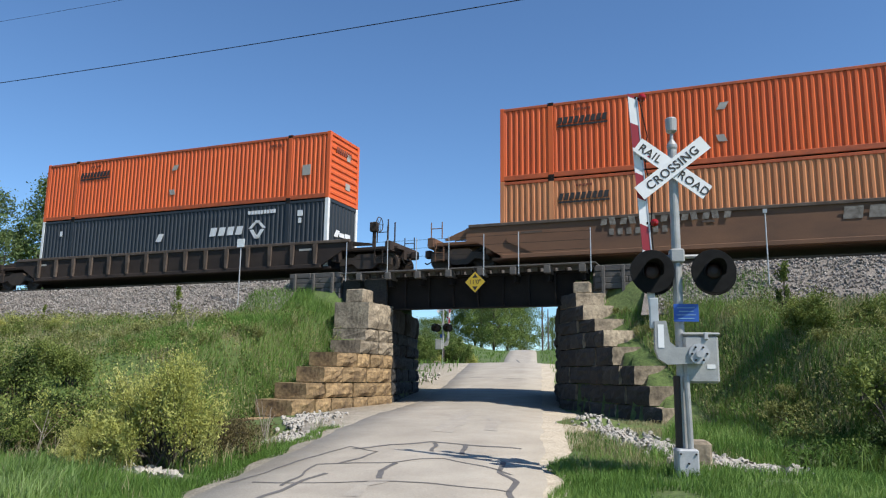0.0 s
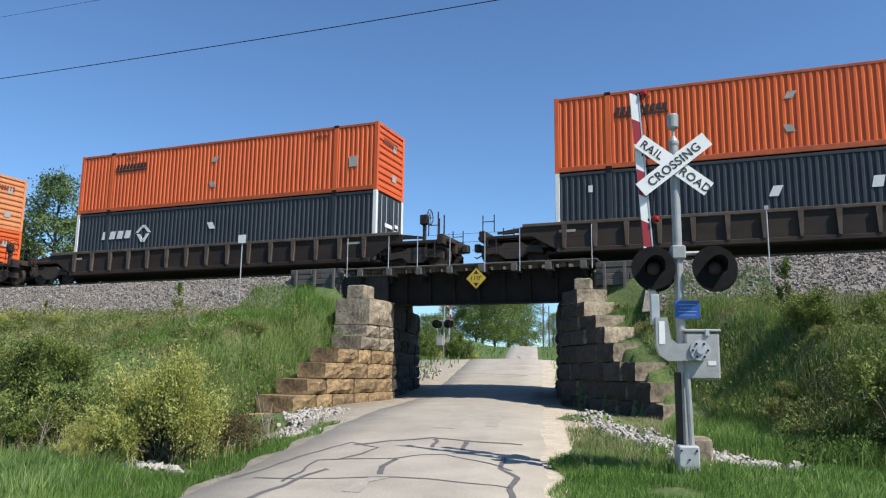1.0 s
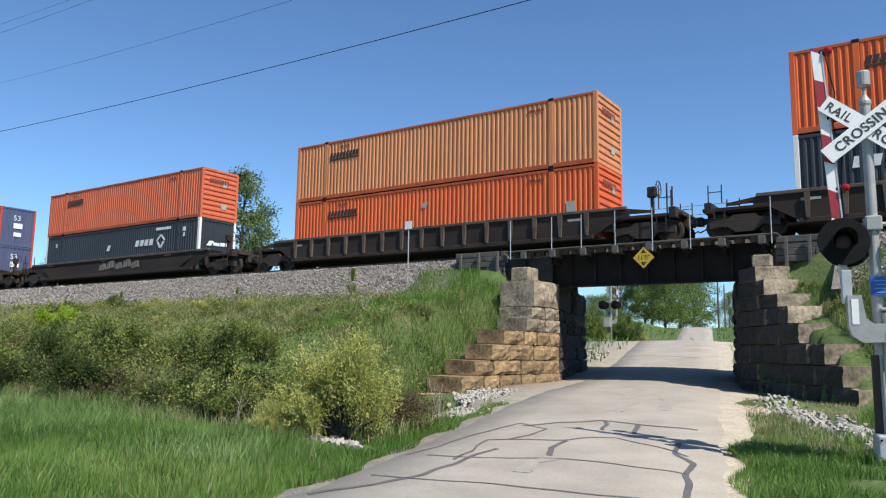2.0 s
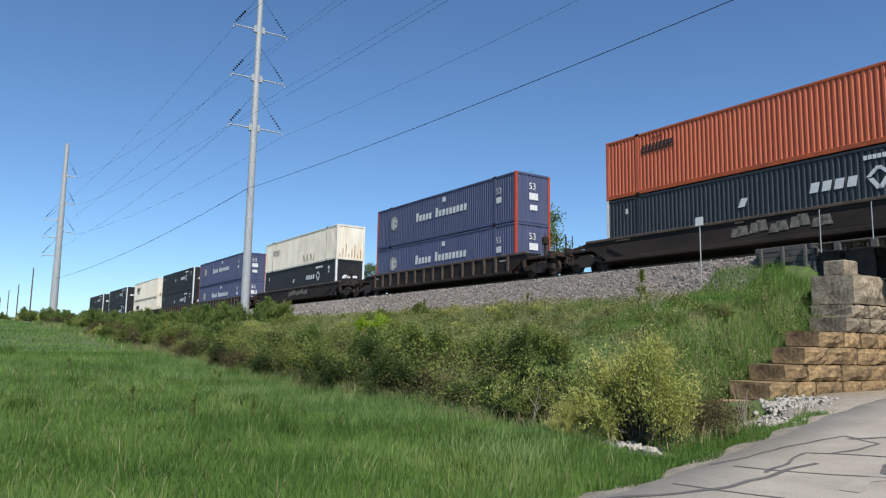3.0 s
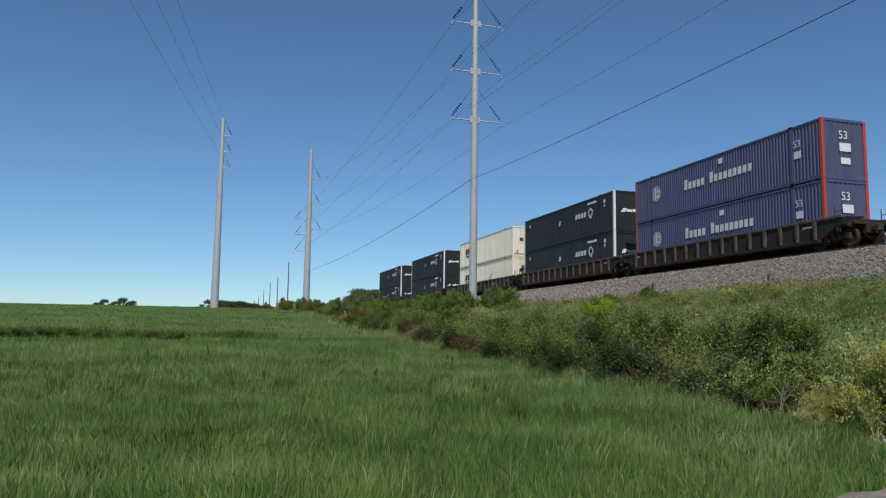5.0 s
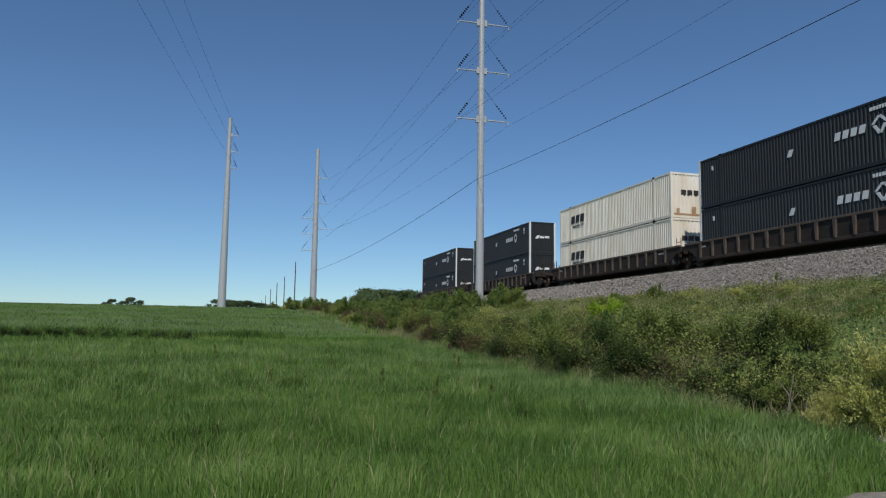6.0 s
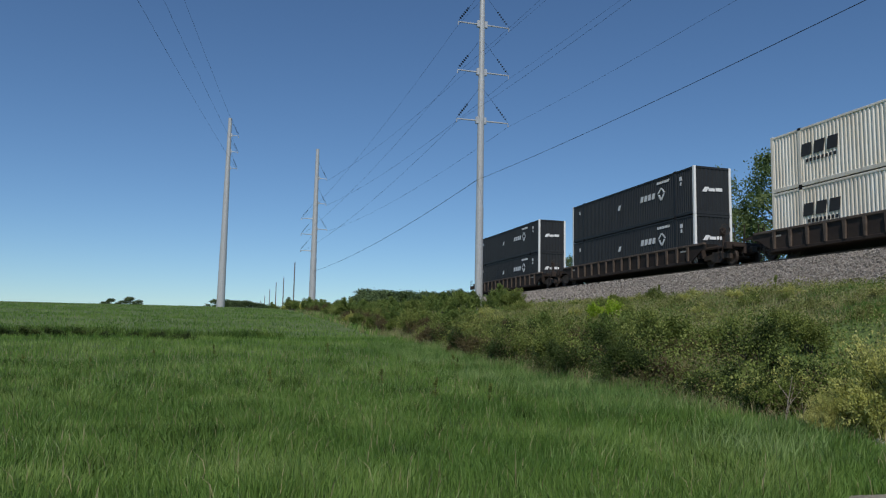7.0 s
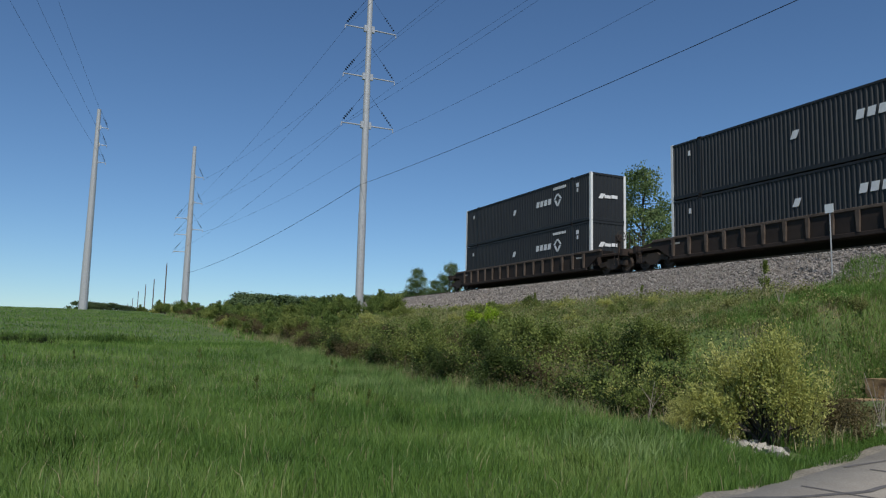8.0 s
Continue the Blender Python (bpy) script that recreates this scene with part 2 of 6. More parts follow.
# ---- mesh building ----
class Build:
    """Collects vertices and faces for one mesh."""

    def __init__(self):
        self.v, self.f, self.m, self.mats = [], [], [], []

    def slot(self, mat):
        if mat not in self.mats:
            self.mats.append(mat)
        return self.mats.index(mat)

    def add(self, verts, faces, mat):
        k, s = len(self.v), self.slot(mat)
        self.v += [tuple(p) for p in verts]
        self.f += [tuple(k + i for i in q) for q in faces]
        self.m += [s] * len(faces)
        return self

    def box(self, x0, x1, y0, y1, z0, z1, mat, bevel=0.0, turn=None):
        """A box; with bevel its upright and level edges along the top are chamfered."""
        if bevel:
            b = bevel
            ring = [(x0 + b, y0), (x1 - b, y0), (x1, y0 + b), (x1, y1 - b), (x1 - b, y1), (x0 + b, y1), (x0, y1 - b), (x0, y0 + b)]
            cx, cy = (x0 + x1) / 2, (y0 + y1) / 2
            sx, sy = 1 - 2 * b / (x1 - x0), 1 - 2 * b / (y1 - y0)
            top = [(cx + (x - cx) * sx, cy + (y - cy) * sy, z1) for x, y in ring]
            bot = [(cx + (x - cx) * sx, cy + (y - cy) * sy, z0) for x, y in ring]
            v = bot + [(x, y, z0 + b) for x, y in ring] + [(x, y, z1 - b) for x, y in ring] + top
            f = [tuple(range(7, -1, -1)), tuple(range(24, 32))]
            for r in range(3):
                f += [(r * 8 + i, r * 8 + (i + 1) % 8, r * 8 + 8 + (i + 1) % 8, r * 8 + 8 + i) for i in range(8)]
        else:
            v = [(x0, y0, z0), (x1, y0, z0), (x1, y1, z0), (x0, y1, z0), (x0, y0, z1), (x1, y0, z1), (x1, y1, z1), (x0, y1, z1)]
            f = [(3, 2, 1, 0), (4, 5, 6, 7), (0, 1, 5, 4), (1, 2, 6, 5), (2, 3, 7, 6), (3, 0, 4, 7)]
        if turn is not None:
            v = [tuple(turn @ Vector(p)) for p in v]
        return self.add(v, f, mat)

    def tube(self, p0, p1, r0, r1, mat, n=10, caps=True):
        p0, p1 = Vector(p0), Vector(p1)
        d = (p1 - p0).normalized()
        a = d.cross(Vector((0, 0, 1)) if abs(d.z) < 0.9 else Vector((1, 0, 0))).normalized()
        b = d.cross(a)
        v = []
        for p, r in ((p0, r0), (p1, r1)):
            v += [p + (a * math.cos(2 * math.pi * i / n) + b * math.sin(2 * math.pi * i / n)) * r for i in range(n)]
        f = [(i, (i + 1) % n, n + (i + 1) % n, n + i) for i in range(n)]
        if caps:
            f += [tuple(range(n - 1, -1, -1)), tuple(range(n, 2 * n))]
        return self.add(v, f, mat)

    def lathe(self, base, axis, rows, mat, n=16):
        """A turned body: rows of (distance along the axis, radius)."""
        base, d = Vector(base), Vector(axis).normalized()
        a = d.cross(Vector((0, 0, 1)) if abs(d.z) < 0.9 else Vector((1, 0, 0))).normalized()
        b = d.cross(a)
        v, f = [], []
        for h, r in rows:
            v += [base + d * h + (a * math.cos(2 * math.pi * i / n) + b * math.sin(2 * math.pi * i / n)) * r for i in range(n)]
        for k in range(len(rows) - 1):
            f += [(k * n + i, k * n + (i + 1) % n, k * n + n + (i + 1) % n, k * n + n + i) for i in range(n)]
        return self.add(v, f, mat)

    def prism(self, outline, y0, y1, mat):
        """An outline of (x, z) drawn out from y0 to y1."""
        n = len(outline)
        v = [(x, y0, z) for x, z in outline] + [(x, y1, z) for x, z in outline]
        f = [tuple(range(n)), tuple(range(2 * n - 1, n - 1, -1))] + [(i, n + i, n + (i + 1) % n, (i + 1) % n) for i in range(n)]
        return self.add(v, f, mat)

    def mesh(self, name, smooth=False):
        me = bpy.data.meshes.new(name)
        me.from_pydata(self.v, [], self.f)
        for m in self.mats:
            me.materials.append(M[m])
        me.polygons.foreach_set("material_index", self.m)
        if smooth:
            me.polygons.foreach_set("use_smooth", [True] * len(self.f))
        me.update()
        return me


def part(name, b, parent=None, label="", smooth=False):
    ob = new(name, b.mesh(name, smooth) if isinstance(b, Build) else b)
    if parent is not None:
        ob.parent = parent
    return tagged(ob, label)


def holder(name, label, category, m=None, group="", kind=""):
    ob = new(name)
    if m is not None:
        ob.matrix_basis = m
    return tagged(ob, label, category, group, kind)


# ---- the lie of the land ----
def smooth01(a, b, x):
    t = np.clip((x - a) / (b - a), 0, 1)
    return t * t * (3 - 2 * t)


def road_x(y):
    return -2.3 - 0.25 * y - 0.012 * np.maximum(0, np.asarray(y, float) - 50)


def road_z(y):
    return np.interp(y, [-900, -40, 0, 8, 11.3, 17.5, 24.8, 31, 38, 45, 49, 62, 80, 93, 110, 128, 150, 170, 300, 2500], [-4, -0.5, 0, 0.02, 0.22, 0.55, 0.66, 1.0, 1.75, 2.5, 2.45, 1.9, 2.4, 3.3, 4.9, 6.4, 6.6, 6.0, 4, 0])


WING_L_X = -11.75  # face of the wing that runs square to the track
WR0, WR1 = (-5.58, 24.85), (-1.5, 18.75)  # the flared wing, from the bridge outwards


def field_z(x):
    return np.interp(x, [-2500, -500, -260, -200, -120, -83, -60, -40, -20, -10, 0, 40, 2500], [2, 5, 8.0, 7.2, 4.9, 3.3, 2.2, 1.15, 0.22, 0.1, 0.1, 0.3, 3])


def bank(y, toe, z0, half):
    """Cross-section of the embankment: half is the distance of the crest's edge from the track's middle."""
    d = abs(y - 27.54)
    return np.interp(d, [2.64, 4.64, 27.54 - toe], [5.12, 3.7, z0])


def ground_z(x, y):
    """Height of the ground, in numpy arrays or numbers."""
    x, y = np.asarray(x, float), np.asarray(y, float)
    d = np.abs(y - 27.54)
    rx, rz = road_x(y), road_z(y)
    base = np.where(x < rx, field_z(x), 0.1 + 0.012 * np.clip(x, 0, 60) + np.clip(y, 0, 12) * 0.02)
    far_base = np.interp(y, [31, 45, 62, 80, 93, 110, 128, 150, 200, 600], [1.0, 2.35, 2.0, 2.7, 3.7, 5.4, 6.9, 7.1, 6.5, 4]) + np.where(x < rx, field_z(x) * 0.5, 0)
    base = np.where(y > 28, far_base, base)
    # left bank
    toe_d = 19.0
    lb = np.where(d < 2.64, 5.12, np.where(d < 4.64, 5.12 - (d - 2.64) * 0.71, 3.7 - (d - 4.64) / (toe_d - 4.64) * (3.7 - base)))
    lb = np.where(d > toe_d, base, lb)
    wall_prof = np.interp(y, [17.2, 18.4, 19.1, 20.0, 20.9, 22.3, 22.8, 24.8], [-0.1, 0.25, 0.75, 1.2, 1.7, 2.2, 2.9, 3.9])
    fac_l = 1 - smooth01(-16.5, -13.0, x)
    left = np.where((y < 24.9), np.minimum(lb, wall_prof + fac_l * 6), lb)
    left_low = base + (lb - base) * fac_l
    left = np.where(y < 15.8, left_low, left)
    # right bank
    toe_r = 15.5
    rb = np.where(d < 2.64, 5.12, np.where(d < 4.64, 5.12 - (d - 2.64) * 0.71, 3.7 - (d - 4.64) / (toe_r - 4.64) * (3.7 - base)))
    rb = np.where(d > toe_r, base, rb)
    dx, dy = WR1[0] - WR0[0], WR1[1] - WR0[1]
    ln = math.hypot(dx, dy)
    s = ((x - WR0[0]) * dx + (y - WR0[1]) * dy) / ln
    dist = ((x - WR0[0]) * -dy + (y - WR0[1]) * dx) / ln
    wprof = np.interp(s, [0, 1.4, 2.8, 4.1, 5.4, 6.1, 7.3, ln + 6], [4.1, 3.7, 3.0, 2.3, 1.7, 1.1, 0.45, 0.3])
    right = np.where(y < 24.9, np.minimum(rb, wprof + smooth01(0.4, 5.5, dist) * 6), rb)
    # corridor of the road
    cor = rz - 0.06
    in_l = np.where(y < 15.8, smooth01(2.5, 4.4, rx - x), (x < WING_L_X - 0.25).astype(float))
    in_r = np.where(y < 18.6, smooth01(2.3, 4.2, x - rx), np.where(y < 24.8, (dist > 0.25).astype(float), (x > -5.1 - 0.25 * (y - 24.8)).astype(float)))
    far_l, far_r = smooth01(6.2, 11.0, rx - x), smooth01(3.4, 9.0, x - rx)
    in_l = np.where(y > 30.3, far_l, np.where(y > 24.8, (x < WING_L_X - 0.25 - 0.25 * (y - 24.8)).astype(float), in_l))
    in_r = np.where(y > 30.3, far_r, in_r)
    z = np.where(x < rx, cor + (left - cor) * in_l, cor + (right - cor) * in_r)
    return z


def spaced(cuts):
    out = []
    for a, b, step in cuts:
        n = max(1, round((b - a) / step))
        out += [a + (b - a) * i / n for i in range(n)]
    return np.array(out + [cuts[-1][1]])


gx = spaced([(-2500, -300, 200), (-300, -80, 12), (-80, -26, 2.5), (-26, -15, 0.7), (-15, 2, 0.25), (2, 14, 0.7), (14, 60, 4), (60, 300, 24), (300, 2500, 200)])
gy = spaced([(-2500, -100, 200), (-100, -10, 8), (-10, 6, 0.8), (6, 36, 0.3), (36, 60, 1.2), (60, 200, 7), (200, 500, 30), (500, 2500, 200)])
XX, YY = np.meshgrid(gx, gy)
ZZ = ground_z(XX, YY)
rough = np.array([[noise.noise((px * 0.5, py * 0.5, 0)) * 0.10 + noise.noise((px * 0.09, py * 0.09, 3)) * 0.25 for px in gx] for py in gy])
away = smooth01(2.6, 5.5, np.abs(XX - road_x(YY))) * (np.abs(YY - 27.54) > 5.0) * (np.hypot(XX, YY) < 250)
ZZ = ZZ + rough * away * 0.8
gb = Build()
W = len(gx)
verts = np.stack([XX.ravel(), YY.ravel(), ZZ.ravel()], 1)
faces = [(j * W + i, j * W + i + 1, (j + 1) * W + i + 1, (j + 1) * W + i) for j in range(len(gy) - 1) for i in range(W - 1)]
gb.add(verts.tolist(), faces, "soil")
ground = part("ground", gb, smooth=True)
tagged(ground, "rough grassy ground rising into a railway bank", "ground", kind="structure")


def gz(x, y):
    """The ground's height with its unevenness."""
    i = int(np.clip(np.searchsorted(gx, x) - 1, 0, W - 2))
    j = int(np.clip(np.searchsorted(gy, y) - 1, 0, len(gy) - 2))
    u, w = (x - gx[i]) / (gx[i + 1] - gx[i]), (y - gy[j]) / (gy[j + 1] - gy[j])
    return float((ZZ[j, i] * (1 - u) + ZZ[j, i + 1] * u) * (1 - w) + (ZZ[j + 1, i] * (1 - u) + ZZ[j + 1, i + 1] * u) * w)


# the road: a slab with ragged gravel shoulders under it
def road_strip(half, lift, mat, jag, seed, wide=False):
    b = Build()
    ys = spaced([(-80, 0, 3), (0, 40, 0.4), (40, 70, 1.5), (70, 170, 5), (170, 600, 40)])
    rows = []
    for y in ys:
        jl, jr = noise.noise((y * 0.7, seed, 0)) * jag, noise.noise((y * 0.7, seed, 5)) * jag
        jl, jr = jl + noise.noise((y * 2.9, seed, 9)) * jag * 0.7, jr + noise.noise((y * 2.9, seed, 13)) * jag * 0.7
        c, z = float(road_x(y)), float(road_z(y))
        w = half - (float(np.interp(y, [50, 70], [0, 0.45])) if wide else 0)
        if wide:
            jl -= float(np.interp(y, [13, 18, 24, 30, 33, 44, 50], [0, 1.5, 1.5, 1.5, 3.2, 3.2, 0]))
            jr += float(np.interp(y, [11.5, 14, 18.5, 22, 24, 44, 50], [0, 0.25, 0.9, 0.6, 0.3, 0.5, 0]))
        rows.append([(c - w - 0.05 + jl, y, z + lift - 0.14), (c - w + jl, y, z + lift - 0.02), (c - w * 0.5, y, z + lift + 0.01), (c, y, z + lift + 0.025), (c + w * 0.5, y, z + lift + 0.01), (c + w + jr, y, z + lift - 0.02), (c + w + 0.05 + jr, y, z + lift - 0.14)])
    v = [p for r in rows for p in r]
    f = [(k * 7 + i, k * 7 + i + 1, k * 7 + 8 + i, k * 7 + 7 + i) for k in range(len(rows) - 1) for i in range(6)]
    return b.add(v, f, mat)


tagged(part("road_shoulder", road_strip(2.62, -0.01, "shoulder", 0.22, 3, True), smooth=True), "pale gravel shoulder along the road", "road shoulder", kind="structure")
tagged(part("road", road_strip(2.3, 0.025, "road", 0.12, 8), smooth=True), "worn pale grey country road with tar-sealed cracks", "road", kind="structure")

# ---- railway: ballast, rails, bridge ----
RAIL_Z, TRACK_Y = 5.65, 27.54
rng = random.Random(4)


def ballast_strip(x0, x1, top_only=False):
    b = Build()
    xs = spaced([(x0, x1, 1.2 if x1 - x0 > 100 else 0.7)])
    prof = [(22.45, 3.45), (22.9, 3.78), (24.0, 4.55), (24.85, 5.2), (25.6, 5.34), (27.54, 5.36), (29.4, 5.34), (30.2, 5.2), (32.2, 3.7)]
    if top_only:
        prof = [(24.62, 4.3)] + prof[3:-1]
    v, n = [], len(prof)
    for x in xs:
        for k, (y, z) in enumerate(prof):
            j = noise.noise((x * 0.9, y, 1)) * 0.12
            v.append((x, y + j * (2 if k == 0 else 1), z + j * 0.5))
    f = [(i * n + k, (i + 1) * n + k, (i + 1) * n + k + 1, i * n + k + 1) for i in range(len(xs) - 1) for k in range(n - 1)]
    return b.add(v, f, "ballast")


tagged(part("ballast", ballast_strip(-900, -15.6), smooth=True), "sloping bed of grey crushed stone under the track", "ballast", kind="structure")
tagged(part("ballast", ballast_strip(-2.6, 400), smooth=True), "sloping bed of grey crushed stone under the track", "ballast", kind="structure")


for a, e in ((-15.6, -13.6), (-4.4, -2.6)):
    tagged(part("ballast", ballast_strip(a, e, True), smooth=True), "crushed stone level behind the timber crib", "ballast", kind="structure")


def rail_line():
    t = holder("track", "steel rails on dark timber ties", "railway track", kind="structure")
    for s in (-0.72, 0.72):
        b = Build()
        b.prism([(-0.035, 0.0), (0.035, 0.0), (0.035, -0.04), (0.01, -0.05), (0.01, -0.14), (0.07, -0.165), (-0.07, -0.165), (-0.01, -0.14), (-0.01, -0.05), (-0.035, -0.04)], -900, 400, "rail")
        ob = part("rail", b, t)
        ob.matrix_basis = pose(0, TRACK_Y + s, RAIL_Z, 0, 0, -90) @ Matrix.Diagonal((1, 1, 1, 1))
        ob.location.x = 0
    tie = Build().box(-0.11, 0.11, -1.3, 1.3, -0.2, 0, "timber", 0.015).mesh("tie")
    for i in range(150):
        ob = part("tie", tie, t)
        ob.location = (-66 + i * 0.52, TRACK_Y, RAIL_Z - 0.16)
    return t


rail_line()


def bridge():
    t = holder("railway_bridge", "black riveted plate girder bridge with timber walkway over the road", "bridge")
    for y in (24.85, 26.4, 28.5, 30.1):
        b = Build()
        zb = 4.0 if y < 25 else 4.5
        b.box(-13.3, -4.5, y - 0.02, y + 0.02, zb + 0.05, 5.12, "steel_dark")
        b.box(-13.3, -4.5, y - 0.17, y + 0.17, zb, zb + 0.05, "steel_dark")
        b.box(-13.3, -4.5, y - 0.17, y + 0.17, 5.12, 5.17, "steel_dark")
        for i in range(10):
            x = -13.1 + i * 0.93
            b.box(x - 0.03, x + 0.03, y - 0.15, y + 0.15, zb + 0.05, 5.12, "steel_dark")
        part("girder", b, t)
    # unseen sheet added below the ties to keep sun from the gaps
    part("deck_plate", Build().box(-13.5, -4.3, 24.65, 30.4, 5.172, 5.18, "steel_dark"), t)
    plank = Build().box(-0.12, 0.12, -3.0, 3.0, -0.24, 0, "timber", 0.012).mesh("deck_tie")
    for i in range(20):
        ob = part("deck_tie", plank, t)
        ob.location = (-13.4 + i * 0.47, 27.54, 5.42)
    for i in range(8):
        b = Build().box(-0.11, 0.11, -0.55, 0.6, -0.26, 0, "timber", 0.015)
        b.box(-0.05, 0.05, -0.3, 0.5, -0.5, -0.26, "steel_dark")
        ob = part("walkway_bracket", b, t)
        ob.location = (-12.9 + i * 1.18, 24.7, 5.32)
    for k in range(3):
        part("walkway_plank", Build().box(-13.7, -4.2, 24.2 + k * 0.26, 24.43 + k * 0.26, 5.33 + 0.003 * k, 5.38, "timber", 0.01), t)
    for x in POSTS:
        b = Build().tube((x, 24.2, 5.05), (x, 24.2, 6.52), 0.018, 0.015, "alu", 6)
        part("railing_post", b, t)
    for z in (5.85, 6.15, 6.45):
        part("railing_cable", Build().tube((POSTS[0], 24.2, z), (POSTS[-1], 24.2, z - 0.02), 0.006, 0.006, "steel_dark", 4), t, "thin steel cable")
    return t


POSTS = [-13.45, -11.75, -10.6, -9.35, -8.05, -6.8, -4.35]
bridge()


def crib(x0, x1, y, z0, rows):
    t = holder("timber_crib", "low retaining wall of stacked grey old timbers", "retaining wall", pose(0, 0, 0))
    for k in range(rows):
        x = x0
        while x < x1 - 0.2:
            w = min(rng.uniform(0.7, 1.5), x1 - x)
            dy = rng.uniform(-0.03, 0.03)
            part("timber", Build().box(x, x + w - 0.02, y + dy, y + 0.24 + dy, z0 + k * 0.2, z0 + k * 0.2 + 0.19, "timber", 0.015), t)
            x += w
    for k in range(3):
        x = x0 + 0.3 + k * (x1 - x0 - 0.6) / 2
        part("post", Build().box(x - 0.05, x + 0.05, y - 0.14, y - 0.035, z0 - 0.3, z0 + rows * 0.2 - 0.05, "timber", 0.01), t)


crib(-16.0, -13.75, 24.35, 4.45, 5)
crib(-4.3, -2.4, 24.5, 4.5, 4)


# ---- stone abutments ----
BLOCKS = {}


def block(length, height, depth, seed, mat, face=None):
    """A rock-faced block along +x, its face towards -y; the face bulges unevenly."""
    key = (round(length, 1), round(height, 2), round(depth, 1), seed, mat, face)
    if key in BLOCKS:
        return BLOCKS[key]
    r = random.Random(hash((seed, round(length * 10), round(height * 100))) % 9999)
    b = Build()
    nx, nz, v, f = 7, 5, [], []
    for k in range(nz):
        for i in range(nx):
            u, w = i / (nx - 1), k / (nz - 1)
            edge = i in (0, nx - 1) or k in (0, nz - 1)
            v.append((u * (length - 0.03) + (r.uniform(-0.012, 0.012) if edge else r.uniform(-0.04, 0.04)), (r.uniform(0.0, 0.045) if edge else r.uniform(-0.065, 0.015)), w * (height - 0.03) + (r.uniform(-0.02, 0.008) if edge else r.uniform(-0.03, 0.03))))
    f += [(k * nx + i, k * nx + i + 1, k * nx + nx + i + 1, k * nx + nx + i) for k in range(nz - 1) for i in range(nx - 1)]
    n0 = len(v)
    L, H = length - 0.03, height - 0.025
    v += [(0, depth, 0), (L, depth, 0), (L, depth, H), (0, depth, H)]
    top, bot = [(nz - 1) * nx + i for i in range(nx)], list(range(nx))
    lef, rig = [k * nx for k in range(nz)], [k * nx + nx - 1 for k in range(nz)]
    f += [tuple(top) + (n0 + 2, n0 + 3), tuple(reversed(bot)) + (n0, n0 + 1), tuple(lef) + (n0 + 3, n0), tuple(reversed(rig)) + (n0 + 1, n0 + 2), (n0 + 1, n0, n0 + 3, n0 + 2)]
    b.add(v, f, mat)
    # face recolours only the front; it carries the flared wing's painted shade
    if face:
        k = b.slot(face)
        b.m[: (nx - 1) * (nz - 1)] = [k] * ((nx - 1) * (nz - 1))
    BLOCKS[key] = b.mesh("block")
    return BLOCKS[key]


def wall_of_blocks(t, frame_m, courses, mats, depth, face=None):
    """courses: (bottom, height, start, end) along the wall's x; each is filled with blocks."""
    for k, (z, h, a, e) in enumerate(courses):
        x = a
        while x < e - 0.15:
            w = round(rng.uniform(0.8, 1.8), 1)
            if e - x - w < 0.5:
                w = e - x
            ob = part("block", block(w, h, depth, rng.randrange(4), rng.choice(mats), face), t)
            ob.matrix_basis = frame_m @ pose(x, rng.uniform(-0.06, 0.05), z)
            x += w


STEP = [(-0.08, 0.51), (0.43, 0.5), (0.93, 0.47), (1.4, 0.49), (1.89, 0.47), (2.36, 0.45), (2.81, 0.42), (3.23, 0.92)]
# wing square to the track: its x runs away from the camera, face to the road
wing_l = holder("stone_abutment", "stepped tan limestone abutment with a wing wall beside the road", "abutment")
ends_l = [17.3, 18.4, 19.1, 20.0, 20.9, 22.3, 22.75, 22.85]
deep_l = [1.1, 1.25, 1.1, 1.0, 1.05, 1.15, 1.3, 1.35]
ml = Matrix.Translation((WING_L_X, 0, 0)) @ Matrix.Rotation(math.pi / 2, 4, "Z")
for k, ((z, h), e, deep) in enumerate(zip(STEP, ends_l, deep_l)):
    wall_of_blocks(wing_l, ml, [(z, h, e, 24.85)], ["stone"] if k < 5 else ["stone_grey"], deep)
SKEW = math.atan(0.25)
ml2 = Matrix.Translation((WING_L_X, 24.85, 0)) @ Matrix.Rotation(math.pi / 2 + SKEW, 4, "Z")
# inner wall under the bridge, its shade painted in as darker stone
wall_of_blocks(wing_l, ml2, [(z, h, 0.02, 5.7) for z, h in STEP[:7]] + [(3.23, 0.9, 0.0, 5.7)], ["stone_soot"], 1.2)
shear = Matrix(((1, -0.25, 0, 0.25 * 24.85), (0, 1, 0, 0), (0, 0, 1, 0), (0, 0, 0, 1)))
part("core", Build().box(-13.4, WING_L_X - 0.15, 24.9, 30.2, -0.4, 3.95, "mortar", turn=shear), wing_l)
part("wing_core", Build().box(-13.0, WING_L_X - 0.15, 23.2, 24.9, -0.4, 4.0, "mortar"), wing_l)
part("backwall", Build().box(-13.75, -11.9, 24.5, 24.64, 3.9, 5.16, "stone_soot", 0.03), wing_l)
part("pedestal", Build().box(-12.85, -12.15, 23.15, 23.95, 4.13, 4.62, "stone_grey", 0.04), wing_l)
